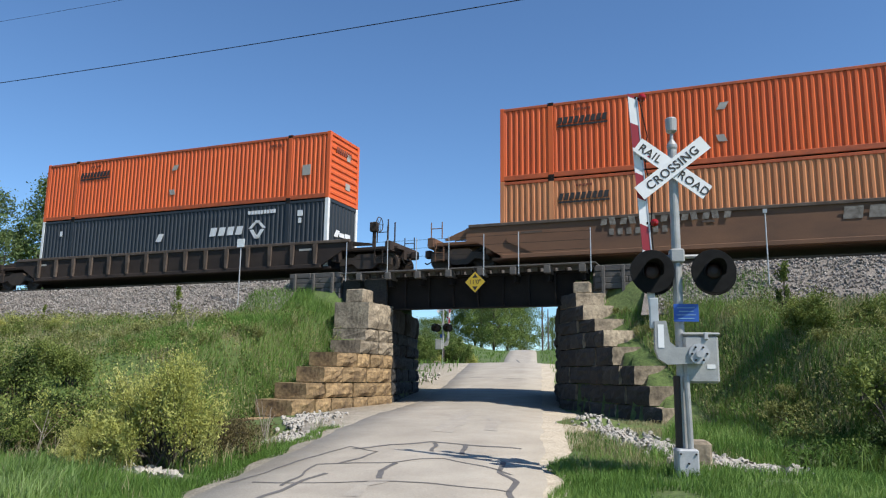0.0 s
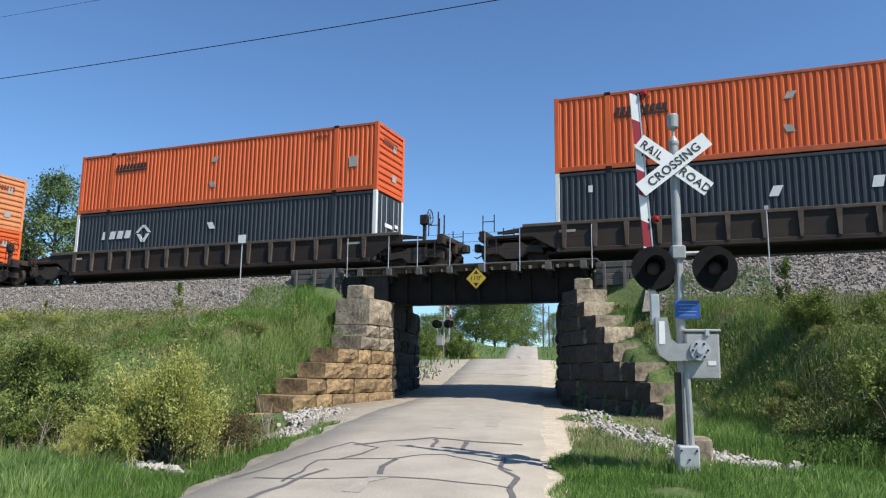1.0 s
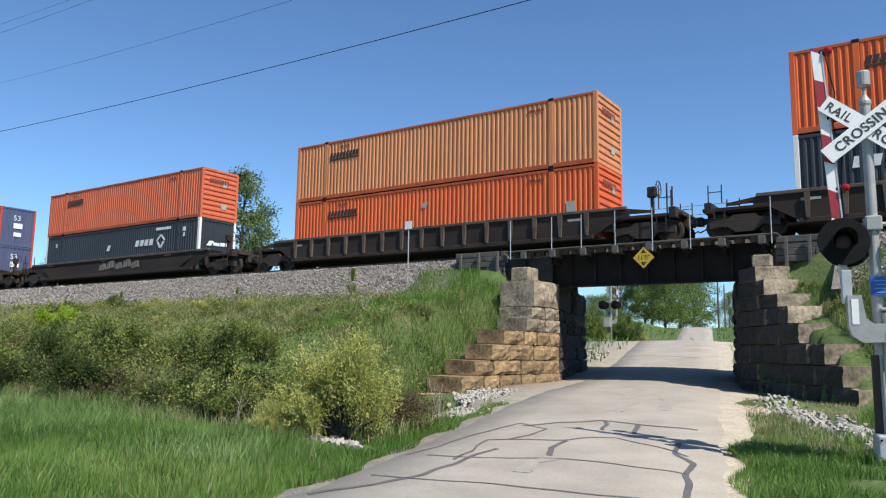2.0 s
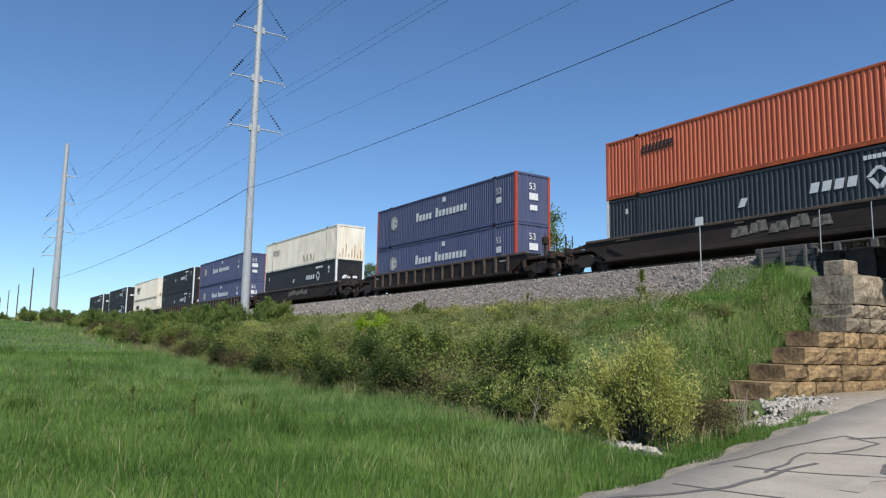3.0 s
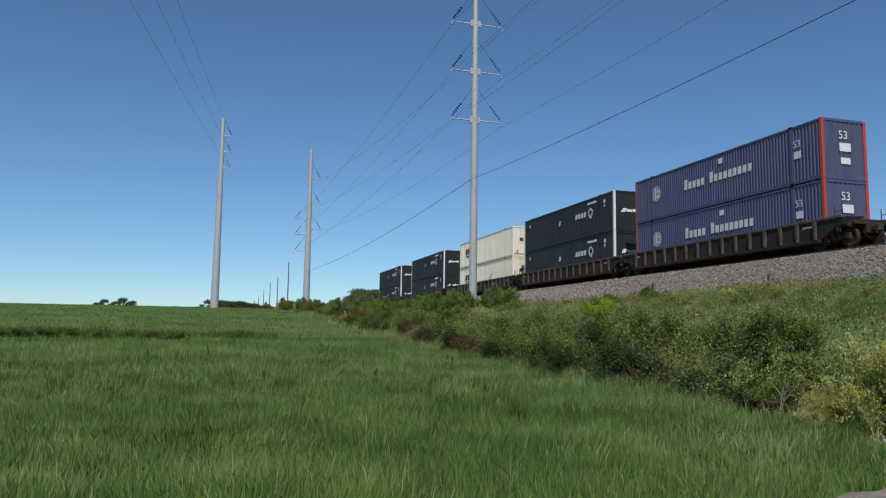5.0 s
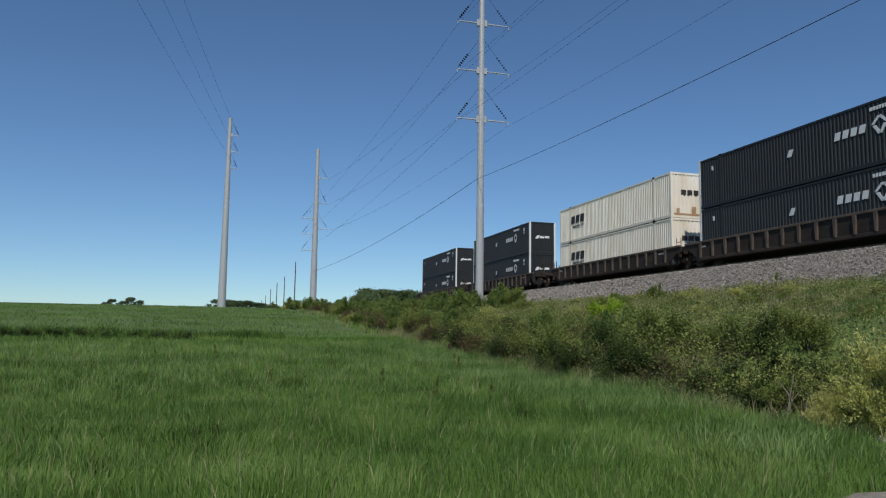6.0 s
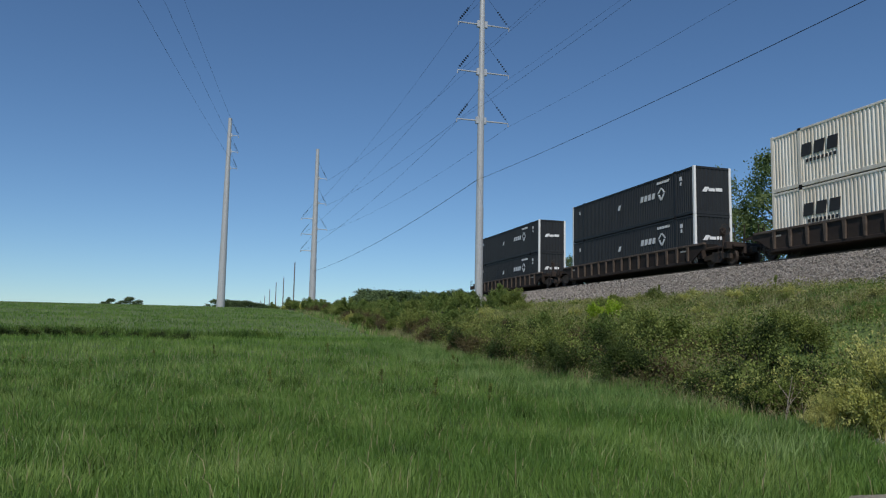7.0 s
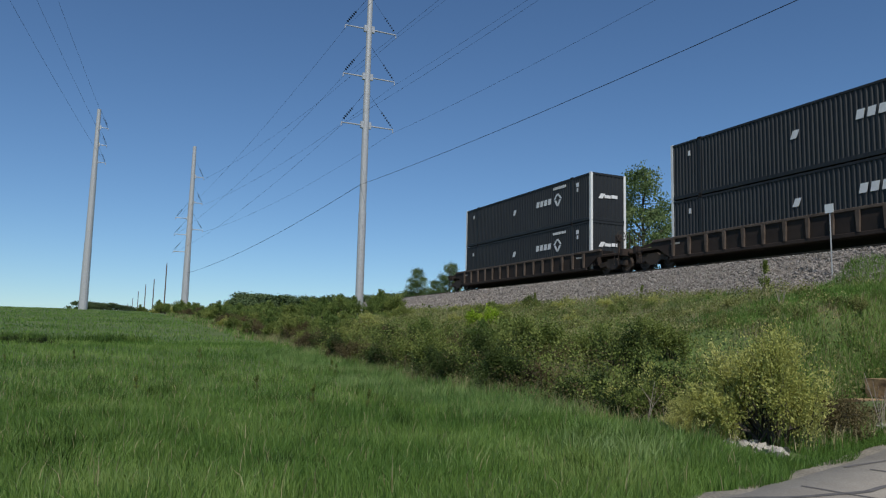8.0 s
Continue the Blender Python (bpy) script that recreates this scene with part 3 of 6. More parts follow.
# flared wing
wing_r = holder("stone_abutment", "stepped grey limestone abutment with a shaded flared wing wall", "abutment")
ang = math.atan2(WR1[1] - WR0[1], WR1[0] - WR0[0])
mr = Matrix.Translation((WR0[0], WR0[1], 0)) @ Matrix.Rotation(ang, 4, "Z")
STEP_R = [(0.0, 0.47), (0.47, 0.46), (0.93, 0.52), (1.45, 0.53), (1.98, 0.55), (2.53, 0.49), (3.02, 0.4), (3.42, 0.47), (3.89, 0.47)]
ends_r = [7.3, 6.7, 6.1, 5.35, 4.1, 3.6, 2.8, 2.05, 1.4]
# road-side faces painted darker for shade, tops and ends plain grey stone
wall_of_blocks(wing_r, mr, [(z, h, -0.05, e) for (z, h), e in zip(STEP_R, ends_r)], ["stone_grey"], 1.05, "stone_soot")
mr2 = Matrix.Translation((WR0[0] - 0.25 * 5.55, 30.4, 0)) @ Matrix.Rotation(-math.pi / 2 + SKEW, 4, "Z")
# inner wall opposite, with the same shade in the stone colour
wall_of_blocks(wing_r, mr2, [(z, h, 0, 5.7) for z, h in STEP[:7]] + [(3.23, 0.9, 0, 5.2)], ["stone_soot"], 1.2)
part("core", Build().box(WR0[0] + 0.15, -4.2, 24.95, 30.2, -0.4, 3.95, "mortar", turn=shear), wing_r)
part("pedestal", Build().box(-4.95, -4.4, 24.15, 24.7, 4.34, 4.72, "stone_grey", 0.04), wing_r)


# ---- the train ----
CL, CW, CH = 16.15, 2.59, 2.896


def corrugated(b, length, z0, z1, y, out, mat, period=0.215, depth=0.036):
    """A side wall of upright corrugations between z0 and z1, facing out (+1 or -1 in y)."""
    n = int(length / period)
    pts, x = [], -length / 2
    p = length / n
    for i in range(n):
        pts += [(x, 0), (x + p * 0.34, 0), (x + p * 0.5, depth), (x + p * 0.84, depth)]
        x += p
    pts.append((length / 2, 0))
    v, f = [], []
    for px, d in pts:
        v += [(px, y - out * d, z0), (px, y - out * d, z1)]
    for i in range(len(pts) - 1):
        q = (2 * i, 2 * i + 2, 2 * i + 3, 2 * i + 1)
        f.append(q if out < 0 else q[::-1])
    return b.add(v, f, mat)


def decal(parent, kind_name, shapes, mat, y=None, x=None, label=""):
    """Flat painted marks: boxes (a0, a1, z0, z1), slanted by the fifth number, on a side (y) or an end (x)."""
    b = Build()
    for s in shapes:
        a0, a1, z0, z1 = s[:4]
        sl = s[4] if len(s) > 4 else 0
        if y is not None:
            v = [(a0, y, z0), (a1, y, z0), (a1 + sl, y, z1), (a0 + sl, y, z1)]
            v += [(p[0], y + 0.012, p[2]) for p in v]
        else:
            v = [(x, a0, z0), (x, a1, z0), (x, a1 + sl, z1), (x, a0 + sl, z1)]
            v += [(x - 0.012, p[1], p[2]) for p in v]
        b.add(v, [(0, 1, 2, 3), (7, 6, 5, 4), (0, 4, 5, 1), (1, 5, 6, 2), (2, 6, 7, 3), (3, 7, 4, 0)], mat)
    return part(kind_name, b, parent, label)


def diamond(cx, cz, r, w):
    """Four slanted bars that make a square ring standing on a corner."""
    k = r - w
    return [(cx - r, cx - r + w, cz, cz + k, k), (cx + k, cx + r, cz, cz + k, -k), (cx - w / 2 - w * 0.1, cx + w / 2, cz - r, cz - w * 0.3, -k), (cx - w / 2, cx + w / 2 + w * 0.1, cz - r, cz - w * 0.3, k), (cx - w * 0.7, cx + w * 0.7, cz + k - w * 0.3, cz + k + w * 0.4)]


def container(kind, label):
    """A 53-foot box; its origin is the middle of its underside."""
    post, rail, body = {"orange": ("orange", "orange", "orange"), "faded": ("orange_faded", "orange_faded", "orange_faded"), "salmon": ("salmon", "salmon", "salmon"), "navy": ("white", "navy", "navy"), "black": ("white", "black", "black"),
                        "blue": ("red_post", "blue", "blue"), "csx": ("box_white", "box_white", "box_white"), "plain": ("box_white", "box_white", "box_white")}[kind]
    t = holder("container", label, "shipping container", group="containers on the train")
    h, w = CL / 2, CW / 2
    b = Build()
    corrugated(b, CL - 0.3, 0.2, CH - 0.13, -w + 0.012, -1, body)
    corrugated(b, CL - 0.3, 0.2, CH - 0.13, w - 0.012, 1, body)
    part("side_wall", b, t)
    rb = Build()
    n = 54
    for i in range(n):
        x = -h + 0.1 + i * (CL - 0.2) / n
        rb.box(x, x + (CL - 0.2) / n * 0.6, -w + 0.08, w - 0.08, CH - 0.05, CH - 0.02, body)
    rb.box(-h + 0.05, h - 0.05, -w + 0.05, w - 0.05, CH - 0.09, CH - 0.05, body)
    part("roof", rb, t)
    part("floor_frame", Build().box(-h + 0.1, h - 0.1, -w + 0.06, w - 0.06, 0.02, 0.16, "steel_dark"), t)
    for s in (-1, 1):
        y0, y1 = (-w, -w + 0.09) if s < 0 else (w - 0.09, w)
        part("top_rail", Build().box(-h + 0.16, h - 0.16, y0, y1, CH - 0.14, CH - 0.03, "orange_rail" if kind in ("orange", "faded", "salmon") else rail, 0.01), t)
        part("bottom_rail", Build().box(-h + 0.16, h - 0.16, y0, y1, 0.02, 0.21, "orange_rail" if kind in ("orange", "faded", "salmon") else rail, 0.012), t)
        for e in (-1, 1):
            x0, x1 = (-h, -h + 0.17) if e < 0 else (h - 0.17, h)
            part("corner_post", Build().box(x0, x1, y0 if s < 0 else w - 0.15, -w + 0.15 if s < 0 else y1, 0.0, CH, post, 0.012), t, "painted corner post")
            xm = e * 6.1
            part("lifting_post", Build().box(xm - 0.1, xm + 0.1, y0 - 0.006, y1 + 0.006, 0.0, CH + 0.01, rail, 0.012), t)
            for zz in (0.0, CH - 0.12):
                part("corner_casting", Build().box(xm - 0.11, xm + 0.11, y0 - 0.012, y1 + 0.012, zz - 0.002, zz + 0.125, "steel_dark", 0.01), t)
    # forward end
    eb = Build()
    if kind in ("orange", "faded", "salmon"):
        prof = [(h - 0.05, 0.12)]
        for i in range(9):
            z = 0.18 + i * 0.285
            prof += [(h - 0.055, z), (h - 0.008, z + 0.05), (h - 0.008, z + 0.15), (h - 0.055, z + 0.2)]
        prof += [(h - 0.05, CH - 0.12), (h - 0.12, CH - 0.12), (h - 0.12, 0.12)]
        eb.prism(prof, -w + 0.14, w - 0.14, body)
    else:
        prof = [(-w + 0.14, h - 0.12), (-w + 0.14, h - 0.06)]
        for i in range(8):
            y = -w + 0.2 + i * 0.28
            prof += [(y, h - 0.06), (y + 0.03, h - 0.025), (y + 0.15, h - 0.025), (y + 0.18, h - 0.06)]
        prof += [(w - 0.14, h - 0.06), (w - 0.14, h - 0.12)]
        q = len(prof)
        eb.add([(x, y, 0.12) for y, x in prof] + [(x, y, CH - 0.12) for y, x in prof], [(i, i + 1, q + i + 1, q + i) for i in range(q - 1)], body)
    part("end_wall", eb, t)
    part("end_header", Build().box(h - 0.14, h - 0.004, -w + 0.15, w - 0.15, CH - 0.14, CH - 0.004, body, 0.01), t)
    part("end_sill", Build().box(h - 0.14, h - 0.004, -w + 0.15, w - 0.15, 0.004, 0.17, body, 0.01), t)
    # doors at the trailing end
    for s in (-1, 1):
        door = part("door", Build().box(-h + 0.03, -h + 0.09, min(0.02 * s, s * (w - 0.16)), max(0.02 * s, s * (w - 0.16)), 0.12, CH - 0.1, body), t)
        for y in (0.35, 0.8):
            part("lock_bar", Build().tube((-h + 0.01, s * y, 0.15), (-h + 0.01, s * y, CH - 0.12), 0.02, 0.02, "galv", 6), door, "galvanised locking bar")
    ys, xe = -w - 0.004, h + 0.006
    if kind in ("orange", "faded", "salmon"):
        letters = [(-5.85 + i * 0.205, -5.85 + i * 0.205 + 0.15, 2.02, 2.27, 0.06) for i in range(9)]
        decal(t, "lettering", letters + [(-5.85, -4.0, 1.9, 1.97, 0.02)], "decal_black", y=ys)
        decal(t, "data_marks", [(5.05 + i * 0.13, 5.13 + i * 0.13, 2.45, 2.56) for i in range(6)] + [(-5.2 + i * 0.13, -5.12 + i * 0.13, 2.5, 2.58) for i in range(5)], "orange_dark", y=ys)
        if kind == "orange":
            decal(t, "placard", [(6.75, 7.15, 1.05, 1.5)], "decal_grey", y=ys)
            decal(t, "placard", [(-0.28, 0.0, 1.9, 2.15, 0.14)], "decal_grey", y=ys)
            decal(t, "placard", [(-0.24, 0.04, 0.75, 1.0, -0.1)], "decal_grey", y=ys)
        decal(t, "end_lettering", [(-0.75 + i * 0.17, -0.63 + i * 0.17, 2.1, 2.35, 0.0) for i in range(8)], "orange_dark", x=xe)
        decal(t, "end_placard", [(0.15, 0.45, 1.95, 2.25)], "decal_grey", x=xe)
        decal(t, "end_placard", [(0.1, 0.5, 0.65, 0.95)], "decal_grey", x=xe)
    if kind in ("navy", "black"):
        let = [(2.1 + k * 0.46, 2.1 + k * 0.46 + 0.32, 1.58, 1.95, 0.08) for k in range(4)]
        decal(t, "lettering", let, "decal_white", y=ys)
        decal(t, "emblem", diamond(4.6, 1.8, 0.45, 0.17), "decal_white", y=ys)
        decal(t, "data_marks", [(4.1 + i * 0.16, 4.22 + i * 0.16, 2.42, 2.58) for i in range(9)] + [(6.6, 6.85, 2.2, 2.45), (6.65, 6.8, 1.9, 2.12), (-6.85, -6.7, 2.1, 2.35)], "decal_white", y=ys)
        decal(t, "placard", [(-0.9, -0.6, 1.5, 1.85, 0.16)], "decal_white", y=ys)
        lowered = [(-6.4 + k * 0.46, -6.4 + k * 0.46 + 0.32, 1.58, 1.95, 0.08) for k in range(4)]
        decal(t, "far_lettering", [(-a1, -a0, z0, z1, -sl) for a0, a1, z0, z1, sl in lowered], "decal_white", y=-ys - 0.012)
        decal(t, "far_emblem", diamond(3.9, 1.8, 0.45, 0.17), "decal_white", y=-ys - 0.012)
        decal(t, "far_placard", [(-0.15, 0.15, 1.75, 2.05, 0.16)], "decal_white", y=-ys - 0.012)
        decal(t, "door_lettering", [(-0.2, 0.5, 1.5, 1.66), (-0.75, -0.45, 1.35, 1.5), (-0.75, -0.45, 1.6, 1.75)], "decal_white", x=-h - 0.002)
        decal(t, "end_lettering", [(-0.75, -0.45, 1.35, 1.65, 0.2), (-0.3, 0.15, 1.4, 1.58), (0.2, 0.65, 1.42, 1.62)], "decal_white", x=xe)
    if kind == "blue":
        marks = [(-2.6 + k * 0.4, -2.6 + k * 0.4 + 0.27, 1.35, 1.95 if k in (0, 6) else 1.76, 0.03) for k in range(15) if k != 5]
        decal(t, "lettering", marks, "decal_white", y=ys)
        ring = Build()
        ring.tube((-5.6, ys, 1.65), (-5.6, ys + 0.012, 1.65), 0.5, 0.5, "decal_grey", 20)
        part("emblem", ring, t)
        decal(t, "emblem_bars", [(-5.75, -5.65, 1.3, 2.0, 0.05), (-5.55, -5.2, 1.4, 1.5), (-5.5, -5.2, 1.75, 1.85)], "decal_white", y=ys - 0.006)
        for q in ((0.6, 0.95, 2.25, 2.55), (6.3, 6.75, 1.25, 1.6)):
            decal(t, "placard", [q], "decal_white", y=ys)
        for q in ((-0.3, 0.35, 1.35, 1.75), (-0.25, 0.3, 0.75, 1.05)):
            decal(t, "end_placard", [q], "decal_white", x=xe)
        writing(t, "53", 0.5, (6.27, ys - 0.003, 1.8), (90, 0, 0), "decal_white")
        writing(t, "53", 0.55, (xe + 0.003, -0.35, 1.95), (90, 0, 90), "decal_white")
    if kind == "csx":
        dec = [(a, a + 0.62, 1.45, 2.05, 0.08) for a in (-6.0, -5.2, -4.4)]
        decal(t, "lettering", dec, "decal_black", y=ys)
        decal(t, "small_lettering", [(-5.7 + i * 0.24, -5.55 + i * 0.24, 1.12, 1.28) for i in range(8)], "decal_black", y=ys)
        decal(t, "end_lettering", [(-0.55, -0.2, 1.5, 1.8), (-0.1, 0.25, 1.5, 1.8), (0.35, 0.7, 1.5, 1.8)], "decal_black", x=xe)
        decal(t, "stain", [(0.2, 0.5, 0.2, 0.75), (-1.1, 1.1, 0.18, 0.3), (-0.9, -0.7, 0.3, 0.6), (0.85, 1.0, 0.3, 1.3)], "rust", x=xe)
    if kind == "plain":
        decal(t, "faded_lettering", [(-6.2 + i * 0.36, -5.95 + i * 0.36, 1.55, 2.0, 0.05) for i in range(5)], "decal_grey", y=ys)
        decal(t, "scrawl", [(1.2 + i * 0.38, 1.3 + i * 0.38, 0.4, 0.95, 0.15 * (-1) ** i) for i in range(7)], "decal_grey", y=ys)
        decal(t, "stain", [(-1.0 + i * 0.27, -0.93 + i * 0.27, 0.2, 0.5 + 0.4 * (i % 3)) for i in range(8)], "rust", x=xe)
    return t


def writing(parent, text, size, place, turn, mat, name="number", align="LEFT"):
    c = bpy.data.curves.new(name, "FONT")
    c.body, c.size, c.extrude, c.align_x = text, size, 0.003, align
    c.offset, c.space_character = (size * 0.012, 1.1) if name == "word" else (0.0, 1.0)
    tmp = bpy.data.objects.new("tmp", c)
    me = bpy.data.meshes.new_from_object(tmp)
    bpy.data.objects.remove(tmp)
    me.materials.clear()
    me.materials.append(M[mat])
    ob = part(name, me, parent)
    ob.matrix_basis = pose(*place, *turn)
    return ob


def truck(parent, x):
    """A two-axle bogie."""
    b = Build()
    for s in (-1, 1):
        y = s * 0.98
        b.prism([(x - 1.15, 0.35), (x - 1.15, 0.62), (x - 0.5, 0.68), (x - 0.35, 0.8), (x + 0.35, 0.8), (x + 0.5, 0.68), (x + 1.15, 0.62), (x + 1.15, 0.35), (x + 0.6, 0.42), (x + 0.3, 0.2), (x - 0.3, 0.2), (x - 0.6, 0.42)], y - 0.09, y + 0.09, "wheel")
    b.box(x - 0.2, x + 0.2, -0.95, 0.95, 0.45, 0.75, "wheel")
    tr = part("truck", b, parent, "dark two-axle truck")
    for dx in (-0.88, 0.88):
        w = Build()
        for s in (-1, 1):
            w.lathe((x + dx, s * 0.66, 0.46), (0, s, 0), [(-0.02, 0.1), (0, 0.49), (0.03, 0.49), (0.035, 0.46), (0.13, 0.455), (0.13, 0.36), (0.09, 0.3), (0.1, 0.1), (0.13, 0.0)], "wheel", 20)
        w.tube((x + dx, -0.7, 0.46), (x + dx, 0.7, 0.46), 0.08, 0.08, "wheel", 8)
        part("wheelset", w, tr)


def well_car(ribbed, mat, label, half=11.5, brake=True, top=1.36):
    """A well car; its origin lies on the rail's top in the middle of the car."""
    t = holder("well_car", label, "railway car", group="cars of the train")
    wl = 8.35
    for s in (-1, 1):
        b = Build()
        y0, y1 = (-1.5, -1.44) if s < 0 else (1.44, 1.5)
        out = [(-wl - 1.0, 0.95), (-wl - 0.6, 0.95), (-wl + 0.5, 0.3), (wl - 0.5, 0.3), (wl + 0.6, 0.95), (wl + 1.0, 0.95), (wl + 1.0, top - 0.1), (wl, top), (-wl, top), (-wl - 1.0, top - 0.1)]
        b.prism(out, y0, y1, mat)
        part("side_sill", b, t)
        part("top_chord", Build().box(-wl - 0.9, wl + 0.9, y0 - 0.06, y1 + 0.06, top - 0.1, top + 0.02, "car_rib", 0.015), t)
        part("bottom_chord", Build().box(-wl + 0.4, wl - 0.4, y0 - 0.07, y1 + 0.07, 0.26, 0.42, mat, 0.015), t)
        if ribbed:
            for i in range(15):
                x = -7.7 + i * 1.1
                o = y0 - 0.1 if s < 0 else y1 + 0.1
                yy = (o, y0 + 0.01) if s < 0 else (y1 - 0.01, o)
                part("rib", Build().prism([(x - 0.05, 0.42), (x + 0.05, 0.42), (x + 0.09, top - 0.1), (x - 0.09, top - 0.1)], yy[0], yy[1], "car_rib"), t)
        else:
            yy = (y0 - 0.05, y0) if s < 0 else (y1, y1 + 0.05)
            part("skirt", Build().prism([(-wl + 1.6, 0.42), (wl - 1.6, 0.42), (wl - 0.6, 0.9), (wl - 0.6, 1.05), (-wl + 0.6, 1.05), (-wl + 0.6, 0.9)], yy[0], yy[1], mat), t)
    part("well_floor", Build().box(-wl, wl, -1.4, 1.4, 0.24, 0.33, mat), t)
    for e in (-1, 1):
        x0, x1 = sorted((e * (wl + 0.05), e * (half - 0.35)))
        part("platform", Build().box(x0, x1, -1.0, 1.0, 0.98, 1.1, mat, 0.01), t)
        part("center_sill", Build().box(x0, x1, -0.33, 0.33, 0.62, 0.98, mat, 0.01), t)
        part("end_bulkhead", Build().box(*sorted((e * (wl + 0.05), e * (wl + 0.25))), -1.42, 1.42, 0.5, top - 0.03, mat, 0.01), t)
        part("end_beam", Build().box(*sorted((e * (half - 0.75), e * (half - 0.5))), -1.35, 1.35, 0.85, 1.25, mat, 0.02), t)
        for s in (-1, 1):
            bb = Build()
            bb.prism([(e * (wl + 0.9), 1.1), (e * (wl + 0.9), top - 0.06), (e * (wl + 1.9), 1.15), (e * (wl + 1.9), 1.08)], s * 1.38 - 0.04, s * 1.38 + 0.04, mat)
            part("gusset", bb, t)
            hb = Build()
            for dx in (0.0, 0.45):
                hb.tube((e * (half - 0.65 - dx), s * 1.33, 1.2), (e * (half - 0.65 - dx), s * 1.33, 1.85), 0.022, 0.022, mat, 6)
            hb.tube((e * (half - 0.65), s * 1.33, 1.6), (e * (half - 1.1), s * 1.33, 1.6), 0.018, 0.018, mat, 6)
            part("grab_iron", hb, t)
            lb = Build()
            for k in range(3):
                lb.box(*sorted((e * (half - 1.2), e * (half - 0.8))), s * 1.36 - 0.03, s * 1.36 + 0.03, 0.35 + k * 0.28, 0.38 + k * 0.28, mat)
            for q in (-1.18, -0.84):
                lb.box(*sorted((e * (half + q) - 0.02, e * (half + q) + 0.02)), s * 1.36 - 0.02, s * 1.36 + 0.02, 0.3, 1.0, mat)
            part("ladder", lb, t)
        cb = Build()
        cb.box(*sorted((e * (half - 0.5), e * (half - 0.12))), -0.1, 0.1, 0.72, 0.92, "wheel", 0.02)
        cb.box(*sorted((e * (half - 0.14), e * (half + 0.1))), -0.16, 0.16, 0.66, 0.98, "wheel", 0.03)
        part("coupler", cb, t)
        hose = Build()
        pts = [(e * (half - 0.45), -0.4, 0.7), (e * (half - 0.3), -0.42, 0.45), (e * (half - 0.1), -0.4, 0.36), (e * half, -0.36, 0.42)]
        for p, q in zip(pts, pts[1:]):
            hose.tube(p, q, 0.025, 0.025, "matt_black", 6)
        part("air_hose", hose, t)
        truck(t, e * (half - 1.75))
    if brake:
        x = half - 1.5
        bb = Build()
        bb.box(x - 0.06, x + 0.06, -0.86, -0.74, 1.1, 2.0, mat, 0.01)
        bb.box(x - 0.16, x + 0.16, -0.95, -0.7, 1.75, 2.15, mat, 0.03)
        bs = part("brake_stand", bb, t)
        wb = Build()
        for i in range(14):
            a0, a1 = 2 * math.pi * i / 14, 2 * math.pi * (i + 1) / 14
            c = (x + 0.24, -0.82, 2.05)
            wb.tube((c[0], c[1] + 0.3 * math.cos(a0), c[2] + 0.3 * math.sin(a0)), (c[0], c[1] + 0.3 * math.cos(a1), c[2] + 0.3 * math.sin(a1)), 0.02, 0.02, "wheel", 5)
        for i in range(5):
            a0 = 2 * math.pi * i / 5
            wb.tube(c, (c[0], c[1] + 0.3 * math.cos(a0), c[2] + 0.3 * math.sin(a0)), 0.012, 0.012, "wheel", 5)
        part("brake_wheel", wb, bs, "spoked hand brake wheel")
        rb = Build()
        for dy in (-0.35, 0.3):
            rb.tube((x + 0.4, dy, 1.1), (x + 0.4, dy, 2.35), 0.03, 0.03, mat, 6)
        part("stanchion", rb, t)
    if not ribbed:
        z0 = 0.62 if top < 1.5 else 0.85
        blot = [(-1.1 + i * 0.42, -0.71 + i * 0.42, z0 + 0.04 * (i % 4), z0 + 0.34 + 0.07 * ((i * 5) % 4), 0.1 * (-1) ** i) for i in range(10)]
        if top > 1.5:
            blot = [(-4.3 + i * 0.34, -4.09 + i * 0.34, 1.28, 1.5 + 0.05 * (i % 2), 0.05 * (-1) ** i) for i in range(13)] + [(-4.0 + i * 0.3, -3.83 + i * 0.3, 0.92, 1.14) for i in range(8) if i != 4] + [(3.3 + i * 0.72, 3.85 + i * 0.72, 1.0, 1.4, 0.06) for i in range(4)]
        for q in blot:
            decal(t, "chalk_mark", [q], "chalk", y=-1.57)
        decal(t, "reflector", [(-7.2, -6.4, 1.16, 1.23), (-0.9, -0.5, 1.16, 1.23), (5.4, 6.0, 1.16, 1.23)], "car_rib", y=-1.57)
    else:
        decal(t, "reflector", [(-7.9, -7.3, 1.0, 1.09), (6.9, 7.5, 1.0, 1.09)], "decal_grey", y=-1.51)
    return t


ZL, ZU = 0.35, 0.35 + CH + 0.01
BOXES = {
    "orange": container("orange", "bright orange corrugated 53-foot container with dark lettering"),
    "faded": container("faded", "sun-faded pale orange corrugated container with dark lettering"),
    "salmon": container("salmon", "reddish orange corrugated container with dark lettering"),
    "navy": container("navy", "dark navy corrugated container with white corner posts and emblem"),
    "black": container("black", "near-black corrugated container with white corner posts"),
    "blue": container("blue", "blue corrugated container with red corner posts and white lettering"),
    "csx": container("csx", "off-white corrugated container with black lettering and rust stains"),
    "plain": container("plain", "rust-streaked off-white corrugated container"),
}
CARS = {
    "ribbed": well_car(True, "car_dark", "dark grimy ribbed well car loaded with stacked containers"),
    "brown": well_car(False, "car_brown", "brown smooth-sided well car with chalky lettering", top=1.6),
    "smooth": well_car(False, "car_dark", "black smooth-sided well car carrying stacked containers"),
    "unit": well_car(True, "car_dark", "dark ribbed articulated well unit", 9.75, False),
}
